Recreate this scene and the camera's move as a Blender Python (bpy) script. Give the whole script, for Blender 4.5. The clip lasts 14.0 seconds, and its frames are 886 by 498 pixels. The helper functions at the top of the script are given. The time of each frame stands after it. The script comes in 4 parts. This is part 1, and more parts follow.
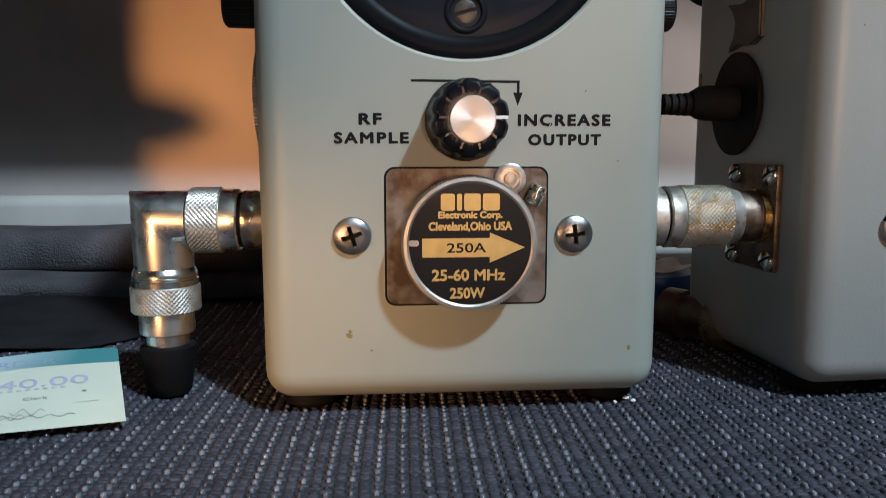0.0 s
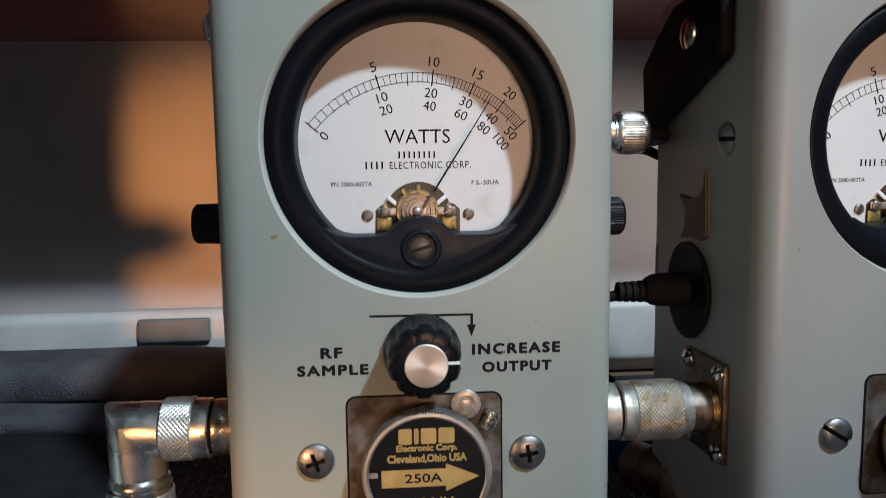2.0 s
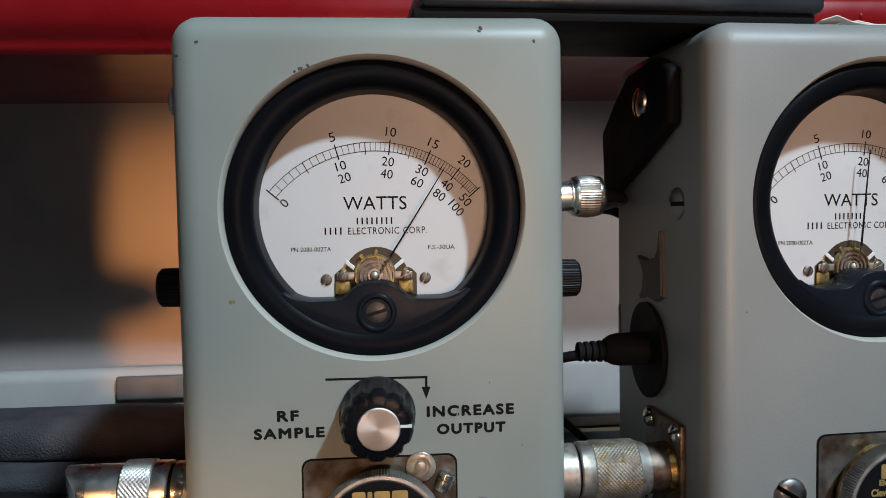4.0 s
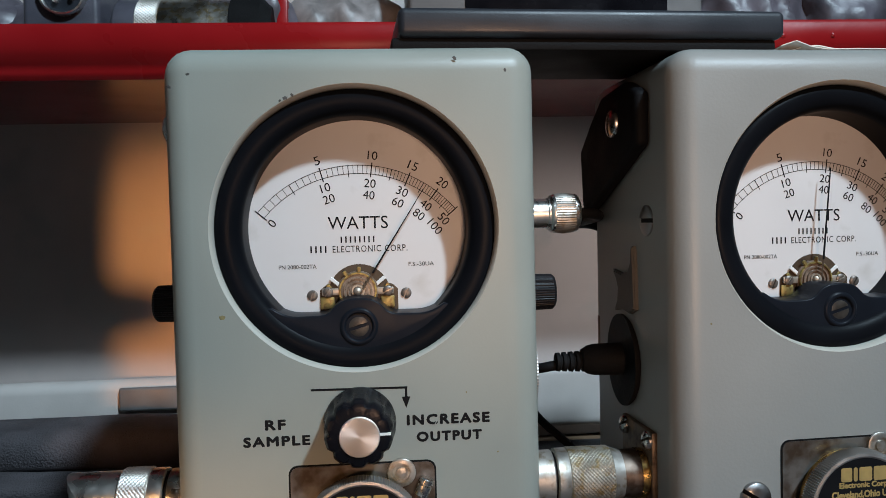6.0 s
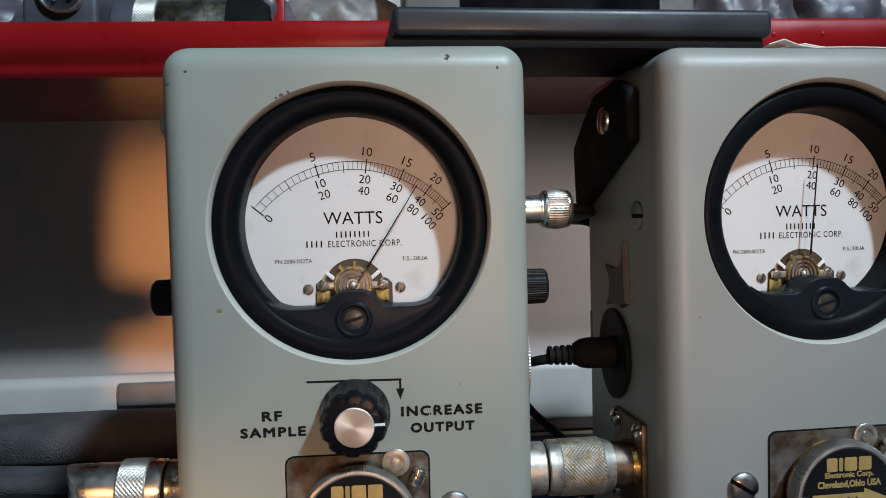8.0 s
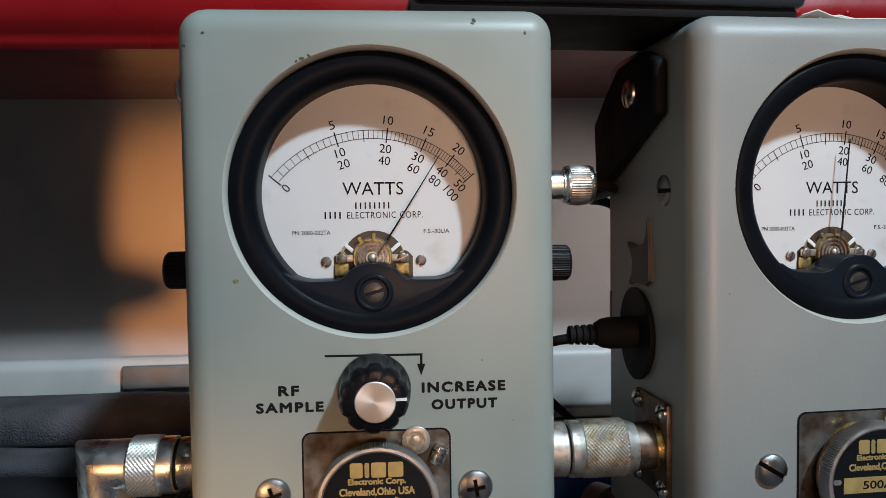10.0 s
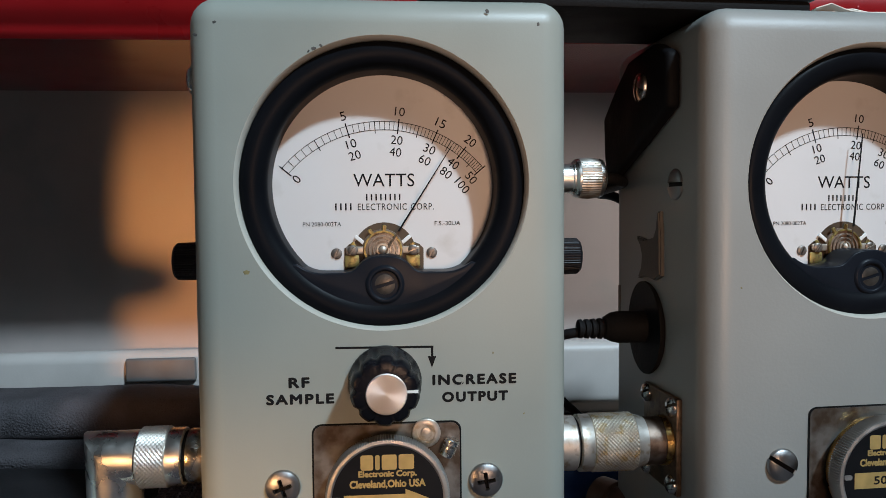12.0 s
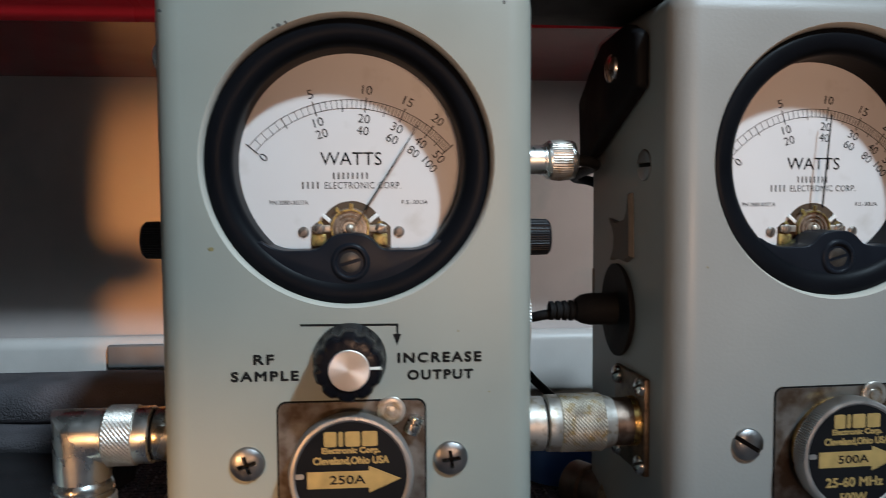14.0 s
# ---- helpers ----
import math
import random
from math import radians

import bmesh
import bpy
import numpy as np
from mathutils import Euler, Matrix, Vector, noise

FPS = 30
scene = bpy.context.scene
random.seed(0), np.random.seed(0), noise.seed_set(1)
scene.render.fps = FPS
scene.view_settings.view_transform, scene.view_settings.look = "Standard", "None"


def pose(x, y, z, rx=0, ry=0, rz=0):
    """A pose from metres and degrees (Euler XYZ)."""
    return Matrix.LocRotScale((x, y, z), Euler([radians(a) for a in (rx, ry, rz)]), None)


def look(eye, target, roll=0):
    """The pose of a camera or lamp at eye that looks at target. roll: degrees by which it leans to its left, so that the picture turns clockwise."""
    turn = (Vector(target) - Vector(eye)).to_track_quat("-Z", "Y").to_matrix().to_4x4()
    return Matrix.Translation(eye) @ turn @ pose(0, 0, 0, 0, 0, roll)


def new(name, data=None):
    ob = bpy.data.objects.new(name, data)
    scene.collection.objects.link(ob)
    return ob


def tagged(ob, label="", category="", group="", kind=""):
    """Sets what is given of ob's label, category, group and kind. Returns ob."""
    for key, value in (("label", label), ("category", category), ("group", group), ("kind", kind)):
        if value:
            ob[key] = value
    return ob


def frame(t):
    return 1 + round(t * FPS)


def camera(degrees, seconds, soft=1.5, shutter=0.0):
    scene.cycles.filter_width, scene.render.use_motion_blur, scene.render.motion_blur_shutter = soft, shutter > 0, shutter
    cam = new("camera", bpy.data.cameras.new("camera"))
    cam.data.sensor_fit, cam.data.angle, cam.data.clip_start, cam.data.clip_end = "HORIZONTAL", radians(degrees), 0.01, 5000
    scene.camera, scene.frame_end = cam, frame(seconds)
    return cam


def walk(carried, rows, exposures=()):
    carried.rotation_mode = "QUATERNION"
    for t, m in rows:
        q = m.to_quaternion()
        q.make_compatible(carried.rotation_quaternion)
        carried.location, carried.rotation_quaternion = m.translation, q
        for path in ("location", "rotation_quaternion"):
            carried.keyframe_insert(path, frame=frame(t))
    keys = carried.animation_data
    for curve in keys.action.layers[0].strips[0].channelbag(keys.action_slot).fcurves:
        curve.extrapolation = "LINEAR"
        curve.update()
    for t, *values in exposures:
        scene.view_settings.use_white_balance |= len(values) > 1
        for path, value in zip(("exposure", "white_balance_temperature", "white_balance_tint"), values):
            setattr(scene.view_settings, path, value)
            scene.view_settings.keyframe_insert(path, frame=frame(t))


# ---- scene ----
cam = camera(61.0, 14.0, soft=0.75, shutter=0.5)
PATH = [
    (0, (-0.019, -0.184, 0.067), (0.126, 1.793, -0.197), -0.1),
    (0.5, (-0.019, -0.186, 0.074), (0.133, 1.792, -0.181), -0.2),
    (1, (-0.01, -0.191, 0.077), (0.121, 1.788, -0.18), -0.4),
    (1.5, (-0.007, -0.19, 0.073), (0.13, 1.794, -0.143), -0.7),
    (2, (-0.009, -0.188, 0.122), (0.146, 1.792, -0.109), -0.8),
    (2.5, (-0.003, -0.186, 0.125), (0.156, 1.802, -0.027), -0.9),
    (3, (-0.003, -0.187, 0.127), (0.157, 1.802, -0.003), -0.9),
    (3.5, (-0.001, -0.19, 0.126), (0.163, 1.8, 0.01), -0.9),
    (6, (0.009, -0.206, 0.129), (0.154, 1.787, 0.051), -1.4),
    (6.5, (0.009, -0.204, 0.126), (0.152, 1.789, 0.052), -1.4),
    (7, (0.008, -0.205, 0.125), (0.153, 1.789, 0.059), -1.5),
    (7.5, (0.007, -0.205, 0.124), (0.152, 1.789, 0.057), -1.5),
    (8, (0.01, -0.21, 0.128), (0.16, 1.783, 0.046), -1.4),
    (8.2, (0.011, -0.209, 0.127), (0.158, 1.784, 0.04), -1.3),
    (10.5, (0.001, -0.203, 0.121), (0.161, 1.788, 0.024), -0.7),
    (11, (0.0, -0.203, 0.122), (0.162, 1.787, 0.016), -0.6),
    (11.5, (0.0, -0.201, 0.118), (0.16, 1.79, 0.029), -0.6),
    (12, (0.0, -0.202, 0.12), (0.158, 1.789, 0.017), -0.5),
    (12.5, (-0.002, -0.2, 0.119), (0.162, 1.791, 0.016), -0.5),
    (13, (-0.003, -0.2, 0.119), (0.155, 1.791, 0.012), -0.5),
    (13.5, (-0.004, -0.2, 0.117), (0.158, 1.791, 0.022), -0.5),
    (14, (0.009, -0.203, 0.115), (0.17, 1.787, 0.002), -0.3),
]
EXPOSURES = [(0, 0.0), (1.5, 0.0), (2.5, -0.27), (3.5, -0.3), (6, -0.2), (8, -0.16), (14, -0.19)]
walk(cam, [(t, look(eye, target, roll)) for t, eye, target, roll in PATH], EXPOSURES)

# ---- world and light ----
world = bpy.data.worlds.new("world")
world.use_nodes = True
world.node_tree.nodes["Background"].inputs["Color"].default_value = (0.55, 0.7, 1.0, 1)
world.node_tree.nodes["Background"].inputs["Strength"].default_value = 0.012
scene.world = world


def area_light(name, eye, target, power, size, colour):
    lamp = bpy.data.lights.new(name, "AREA")
    lamp.shape, lamp.size, lamp.energy, lamp.color = "DISK", size, power, colour
    ob = new(name, lamp)
    ob.matrix_world = look(eye, target)
    return ob


# cool room lamp up to the right behind the camera
area_light("room_lamp", (0.682, -1.0, 1.365), (0.0, 0.0, 0.09), 40.0, 0.12, (0.65, 0.85, 1.0))
# wide cool ceiling light
area_light("ceiling_lamp", (0.6, -1.1, 1.5), (0.05, 0.05, 0.08), 3.4, 0.7, (0.65, 0.84, 1.0))
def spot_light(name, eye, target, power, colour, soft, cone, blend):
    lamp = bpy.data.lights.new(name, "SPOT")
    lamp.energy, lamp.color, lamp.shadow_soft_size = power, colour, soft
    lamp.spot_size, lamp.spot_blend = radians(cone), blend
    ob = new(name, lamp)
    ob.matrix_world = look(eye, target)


# small unseen spot added low past the second meter, to brighten the panel gap
spot_light("gap_fill_spot", (0.5, 0.06, 0.08), (0.14, 0.236, 0.1), 6.5, (1.0, 0.95, 0.92), 0.03, 18.0, 0.5)
# warm shaded desk lamp beside the camera
spot_light("desk_lamp", (0.085, -0.6, 0.1), (0.076, 0.0, 0.152), 6.9, (1.0, 0.6, 0.38), 0.06, 29.0, 0.8)
# unseen warm spot added low at the left, past an added block, for the panel's warm patch
spot_light("panel_patch_spot", (-0.25, -0.30, 0.06), (-0.107, 0.236, 0.099), 7.6, (1.0, 0.43, 0.14), 0.016, 19.0, 0.7)
# small unseen warm spot added low down, warming the elbow and lower left face
spot_light("low_warm_spot", (-0.16, -0.22, 0.045), (-0.036, 0.0, 0.02), 2.9, (1.0, 0.53, 0.23), 0.03, 26.0, 1.0)


# ---- materials ----
def material(name, colour, rough=0.5, metal=0.0, vary=0.12, scale=60.0, bump=0.02, fine=900.0, rough_vary=0.1, stain=None, stain_amount=0.0,
             spec=0.5, coat=0.0):
    """Principled surface with two scales of variation, fine relief and optional stains."""
    m = bpy.data.materials.new(name)
    m.use_nodes = True
    nt = m.node_tree
    b = nt.nodes["Principled BSDF"]
    b.inputs["Metallic"].default_value = metal
    b.inputs["Specular IOR Level"].default_value = spec
    b.inputs["Coat Weight"].default_value = coat
    tc = nt.nodes.new("ShaderNodeTexCoord")

    def noise_node(sc, detail):
        n = nt.nodes.new("ShaderNodeTexNoise")
        n.inputs["Scale"].default_value, n.inputs["Detail"].default_value = sc, detail
        nt.links.new(tc.outputs["Object"], n.inputs["Vector"])
        return n

    big, small = noise_node(scale, 4), noise_node(fine, 3)
    ramp = nt.nodes.new("ShaderNodeMapRange")
    ramp.inputs["From Min"].default_value, ramp.inputs["From Max"].default_value = 0.3, 0.7
    ramp.inputs["To Min"].default_value, ramp.inputs["To Max"].default_value = 1 - vary, 1 + vary
    nt.links.new(big.outputs["Fac"], ramp.inputs["Value"])
    mul = nt.nodes.new("ShaderNodeVectorMath")
    mul.operation = "SCALE"
    mul.inputs[0].default_value = colour[:3]
    nt.links.new(ramp.outputs["Result"], mul.inputs["Scale"])
    last = mul.outputs["Vector"]
    if stain:
        blot = noise_node(scale * 2.3, 6)
        cut = nt.nodes.new("ShaderNodeMapRange")
        cut.inputs["From Min"].default_value, cut.inputs["From Max"].default_value = 0.62 - 0.3 * stain_amount, 0.78 - 0.3 * stain_amount
        nt.links.new(blot.outputs["Fac"], cut.inputs["Value"])
        mix = nt.nodes.new("ShaderNodeMix")
        mix.data_type = "RGBA"
        nt.links.new(cut.outputs["Result"], mix.inputs[0])
        nt.links.new(last, mix.inputs[6])
        mix.inputs[7].default_value = (*stain, 1)
        last = mix.outputs[2]
    nt.links.new(last, b.inputs["Base Color"])
    rr = nt.nodes.new("ShaderNodeMapRange")
    rr.inputs["From Min"].default_value, rr.inputs["From Max"].default_value = 0.3, 0.7
    rr.inputs["To Min"].default_value, rr.inputs["To Max"].default_value = max(0.02, rough - rough_vary), min(1, rough + rough_vary)
    nt.links.new(big.outputs["Fac"], rr.inputs["Value"])
    nt.links.new(rr.outputs["Result"], b.inputs["Roughness"])
    if bump:
        bp = nt.nodes.new("ShaderNodeBump")
        bp.inputs["Strength"].default_value, bp.inputs["Distance"].default_value = bump, 0.001
        nt.links.new(small.outputs["Fac"], bp.inputs["Height"])
        nt.links.new(bp.outputs["Normal"], b.inputs["Normal"])
    return m


PAINT = material("sage_enamel", (0.285, 0.308, 0.278), 0.42, vary=0.05, scale=25, bump=0.028, fine=1500, rough_vary=0.05)
PAINT_OLD = material("grey_enamel", (0.268, 0.272, 0.258), 0.44, vary=0.05, scale=25, bump=0.06, fine=1100, rough_vary=0.05)
BLACK = material("black_plastic", (0.005, 0.005, 0.007), 0.24, vary=0.25, bump=0.04, fine=1200, rough_vary=0.08, spec=0.18)
BEZEL = material("black_bezel", (0.005, 0.0058, 0.0078), 0.4, vary=0.2, bump=0.03, fine=900, rough_vary=0.06, spec=0.05)
APRON = material("black_apron", (0.0095, 0.0118, 0.0168), 0.36, vary=0.2, bump=0.03, fine=900, rough_vary=0.08, spec=0.07)
RUBBER = material("black_rubber", (0.007, 0.007, 0.0075), 0.65, vary=0.3, bump=0.2, fine=1500, spec=0.12)
INK = material("black_ink", (0.008, 0.008, 0.009), 0.6, vary=0.2, bump=0, spec=0.1)
DIAL = material("dial_white", (0.66, 0.645, 0.64), 0.5, vary=0.025, scale=40, bump=0.02, stain=(0.56, 0.54, 0.52), stain_amount=0.0)
NICKEL = material("nickel", (0.62, 0.6, 0.57), 0.24, metal=1.0, vary=0.1, scale=120, bump=0.05, stain=(0.35, 0.31, 0.27), stain_amount=0.25)
OLDNICKEL = material("dull_nickel", (0.5, 0.47, 0.43), 0.44, metal=0.85, vary=0.15, scale=150, bump=0.1, fine=600, stain=(0.33, 0.27, 0.2), stain_amount=0.4)
KNURL = material("knurled_nickel", (0.68, 0.64, 0.59), 0.42, metal=0.95, vary=0.1, scale=150, bump=0.04, stain=(0.5, 0.43, 0.35), stain_amount=0.2)
CHROME = material("chrome", (0.8, 0.77, 0.73), 0.3, metal=1.0, vary=0.08, scale=150, bump=0.02)
OLDSILVER = material("tarnished_silver", (0.55, 0.52, 0.47), 0.3, metal=1.0, vary=0.15, scale=150, bump=0.06, stain=(0.44, 0.34, 0.2), stain_amount=0.5)
GILT = material("gold_stained_silver", (0.66, 0.6, 0.5), 0.42, metal=0.9, vary=0.12, scale=150, bump=0.06, stain=(0.5, 0.36, 0.17), stain_amount=0.4)
BRASS = material("brass", (0.55, 0.37, 0.13), 0.3, metal=1.0, vary=0.2, scale=150, bump=0.06, stain=(0.2, 0.1, 0.04), stain_amount=0.4)
COPPER = material("dull_copper", (0.17, 0.13, 0.105), 0.48, metal=1.0, vary=0.25, scale=150, bump=0.06, stain=(0.12, 0.08, 0.06), stain_amount=0.5)
PLATE = material("worn_plate", (0.19, 0.178, 0.165), 0.42, metal=0.6, vary=0.25, scale=45, bump=0.1, stain=(0.075, 0.05, 0.034), stain_amount=0.65)
STEEL = material("screw_steel", (0.31, 0.3, 0.295), 0.36, metal=1.0, vary=0.15, scale=200, bump=0.06)
RIM = material("bright_aluminium", (0.44, 0.425, 0.41), 0.46, metal=0.9, vary=0.08, scale=200, bump=0.04)
SPUN = material("spun_aluminium", (0.68, 0.645, 0.62), 0.5, metal=1.0, vary=0.06, scale=200, bump=0.02)
_spun = SPUN.node_tree.nodes["Principled BSDF"]
_turn = SPUN.node_tree.nodes.new("ShaderNodeTangent")
_turn.direction_type, _turn.axis = "RADIAL", "Y"
_spun.inputs["Anisotropic"].default_value = 0.6
SPUN.node_tree.links.new(_turn.outputs["Tangent"], _spun.inputs["Tangent"])
LABEL = material("black_label", (0.007, 0.007, 0.008), 0.4, vary=0.2, bump=0.03, spec=0.2)
GOLD = material("gold_print", (0.56, 0.38, 0.14), 0.42, metal=0.45, vary=0.12, scale=300, bump=0.02)
WHITE = material("white_mark", (0.8, 0.8, 0.78), 0.5, vary=0.05, bump=0)
CHIP_DARK = material("worn_bare_metal", (0.07, 0.07, 0.068), 0.5, metal=0.5, vary=0.3, scale=600)
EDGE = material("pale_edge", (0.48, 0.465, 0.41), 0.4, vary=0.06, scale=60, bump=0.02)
CHIP = material("paint_chip", (0.2, 0.165, 0.07), 0.7, vary=0.4, scale=600)
PANEL = material("grey_panel", (0.51, 0.443, 0.418), 0.5, vary=0.1, scale=14, bump=0.05, fine=500, stain=(0.45, 0.42, 0.4), stain_amount=0.3)
STRIP = material("white_strip", (0.52, 0.48, 0.45), 0.5, vary=0.1, scale=30, bump=0.05)
RED_FLAT = material("red_tray_floor", (0.2, 0.005, 0.007), 0.14, vary=0.15, scale=25, bump=0.02, fine=300)
RED = material("red_enamel", (0.27, 0.006, 0.008), 0.33, vary=0.12, scale=25, bump=0.04, fine=500, spec=0.3)
CASE = material("dark_case", (0.016, 0.019, 0.026), 0.45, vary=0.2, scale=40, bump=0.05, fine=1500)
CLOTH = material("dark_cloth", (0.012, 0.0115, 0.013), 0.9, vary=0.3, scale=60, bump=0.3, fine=1100, spec=0.2)
FABRIC = material("black_fabric", (0.07, 0.065, 0.071), 0.8, vary=0.3, scale=60, bump=0.9, fine=1000, spec=0.25)
LEATHER = material("black_leather", (0.005, 0.005, 0.006), 0.65, vary=0.3, scale=80, bump=0.12, fine=700, spec=0.08)
PAPER = material("white_paper", (0.75, 0.72, 0.66), 0.8, vary=0.05, scale=40, bump=0.05)
BENCH = material("bench_wood", (0.2, 0.13, 0.08), 0.5, vary=0.3, scale=12, bump=0.1)
ROOM = material("room_paint", (0.17, 0.163, 0.157), 0.8, vary=0.06, scale=3, bump=0.05)
DARKBRONZE = material("dark_bronze", (0.11, 0.088, 0.075), 0.45, metal=0.8, vary=0.3, scale=200, bump=0.1)
CLIP = material("dull_clip", (0.075, 0.068, 0.06), 0.55, metal=0.3, vary=0.3, scale=200, bump=0.1)
MATBASE = material("mat_backing", (0.028, 0.029, 0.033), 0.6, vary=0.3, scale=300, bump=0.2, fine=900)
FLANGE = material("brown_flange", (0.17, 0.125, 0.085), 0.5, metal=0.6, vary=0.25, scale=120, bump=0.08, stain=(0.07, 0.05, 0.035), stain_amount=0.5)
SCREWBLACK = material("blackened_screw", (0.05, 0.044, 0.038), 0.36, metal=0.4, vary=0.3, scale=400, bump=0.1)
COILFILM = material("amber_coil", (0.17, 0.125, 0.095), 0.25, vary=0.25, scale=500, bump=0.03)
ARM = material("dull_tin", (0.42, 0.37, 0.31), 0.42, metal=0.6, vary=0.2, scale=300, bump=0.05)
DULLSCREW = material("dull_screw", (0.2, 0.175, 0.155), 0.45, metal=0.7, vary=0.25, scale=400, bump=0.1)
SATIN = material("satin_black", (0.006, 0.006, 0.008), 0.45, vary=0.25, bump=0.05, spec=0.2)
RECESS = material("brown_recess", (0.055, 0.035, 0.02), 0.5, vary=0.3, scale=300, bump=0.1)
OLDBRASS = material("dull_brass", (0.34, 0.27, 0.1), 0.45, metal=0.7, vary=0.25, scale=300, bump=0.08, stain=(0.16, 0.1, 0.05), stain_amount=0.4)
DARKGREY = material("dark_grey_metal", (0.13, 0.13, 0.13), 0.5, vary=0.2, scale=60)


# ---- mesh helpers: shapes are written in millimetres ----
MM = 0.001


def finish(name, bm, mat, parent=None, label="", smooth=40):
    me = bpy.data.meshes.new(name)
    bmesh.ops.scale(bm, vec=(MM, MM, MM), verts=bm.verts)
    bm.normal_update()
    bm.to_mesh(me)
    bm.free()
    return finish_mesh(name, me, mat, parent, label, smooth)


def finish_mesh(name, me, mat, parent=None, label="", smooth=40):
    me.materials.clear()
    me.materials.append(mat)
    if smooth:
        me.shade_smooth()
        me.set_sharp_from_angle(angle=radians(smooth))
    ob = new(name, me)
    ob.parent = parent
    if label:
        ob["label"] = label
    return ob


part = finish


def empty(name, m, label, category, group=""):
    ob = new(name)
    ob.empty_display_size = 0.02
    ob.matrix_world = m
    return tagged(ob, label, category, group)


def box(bm, x0, x1, y0, y1, z0, z1, r=0.0, seg=3):
    g = bmesh.ops.create_cube(bm, size=1)
    vs = g["verts"]
    for v in vs:
        v.co = Vector(((x0 + x1) / 2 + v.co.x * (x1 - x0), (y0 + y1) / 2 + v.co.y * (y1 - y0), (z0 + z1) / 2 + v.co.z * (z1 - z0)))
    if r:
        es = list({e for v in vs for e in v.link_edges})
        bmesh.ops.bevel(bm, geom=es, offset=r, segments=seg, affect="EDGES", profile=0.5)
    return bm


AXES = {"x": Matrix(((0, 0, 1), (1, 0, 0), (0, 1, 0))), "-x": Matrix(((0, 0, -1), (-1, 0, 0), (0, 1, 0))),
        "-y": Matrix(((1, 0, 0), (0, 0, -1), (0, 1, 0))), "y": Matrix(((-1, 0, 0), (0, 0, 1), (0, 1, 0))),
        "z": Matrix(((1, 0, 0), (0, 1, 0), (0, 0, 1))), "-z": Matrix(((1, 0, 0), (0, -1, 0), (0, 0, -1)))}


def lathe(bm, profile, axis="-y", at=(0, 0, 0), n=48, shape=None, close=True):
    """Turn (radius, height) rows round an axis; shape(angle, k) scales the radius."""
    m, at = AXES[axis], Vector(at)
    rings = []
    for k, (r, h) in enumerate(profile):
        ring = []
        for i in range(n):
            a = 2 * math.pi * i / n
            q = r * (shape(a, k) if shape else 1.0)
            ring.append(bm.verts.new(at + m @ Vector((q * math.cos(a), q * math.sin(a), h))))
        rings.append(ring)
    for a, b in zip(rings, rings[1:]):
        for i in range(n):
            bm.faces.new((a[i], a[(i + 1) % n], b[(i + 1) % n], b[i]))
    if close:
        bm.faces.new(rings[0][::-1])
        bm.faces.new(rings[-1])
    return bm


def knurl(bm, r, h0, h1, axis, at, around=36, along=5, depth=0.4, straight=False):
    """A cylinder with diamond or straight knurling."""
    n, m = around * 4, (2 if straight else along * 4)
    mtx, at = AXES[axis], Vector(at)
    rings = []
    tri = lambda t: abs((t % 1.0) * 2 - 1)
    for k in range(m + 1):
        h = h0 + (h1 - h0) * k / m
        ring = []
        for i in range(n):
            u = i / 4
            v = k / 4
            d = tri(u) if straight else 0.5 * (tri(u + v) + tri(u - v))
            q = r - depth * d
            if k in (0, m):
                q = r - depth * 1.2
            a = 2 * math.pi * i / n
            ring.append(bm.verts.new(at + mtx @ Vector((q * math.cos(a), q * math.sin(a), h))))
        rings.append(ring)
    for a, b in zip(rings, rings[1:]):
        for i in range(n):
            bm.faces.new((a[i], a[(i + 1) % n], b[(i + 1) % n], b[i]))
    bm.faces.new(rings[0][::-1])
    bm.faces.new(rings[-1])
    return bm


def poly(bm, pts, y0, y1):
    """Extrude a flat (x, z) outline from y0 (front) to y1."""
    f = [bm.verts.new((x, y0, z)) for x, z in pts]
    b = [bm.verts.new((x, y1, z)) for x, z in pts]
    n = len(pts)
    bm.faces.new(f)
    bm.faces.new(b[::-1])
    for i in range(n):
        bm.faces.new((f[(i + 1) % n], f[i], b[i], b[(i + 1) % n]))
    bmesh.ops.recalc_face_normals(bm, faces=bm.faces)
    return bm


def rounded(x0, x1, z0, z1, r, n=5):
    pts = []
    for cx, cz, a0 in ((x1 - r, z1 - r, 0), (x0 + r, z1 - r, 90), (x0 + r, z0 + r, 180), (x1 - r, z0 + r, 270)):
        for i in range(n + 1):
            a = radians(a0 + 90 * i / n)
            pts.append((cx + r * math.cos(a), cz + r * math.sin(a)))
    return pts


def cut(ob, cutter):
    """Boolean difference, applied at once."""
    mod = ob.modifiers.new("cut", "BOOLEAN")
    mod.object, mod.operation, mod.solver = cutter, "DIFFERENCE", "EXACT"
    dg = bpy.context.evaluated_depsgraph_get()
    me = bpy.data.meshes.new_from_object(ob.evaluated_get(dg))
    ob.modifiers.clear()
    ob.data = me
    bpy.data.objects.remove(cutter)


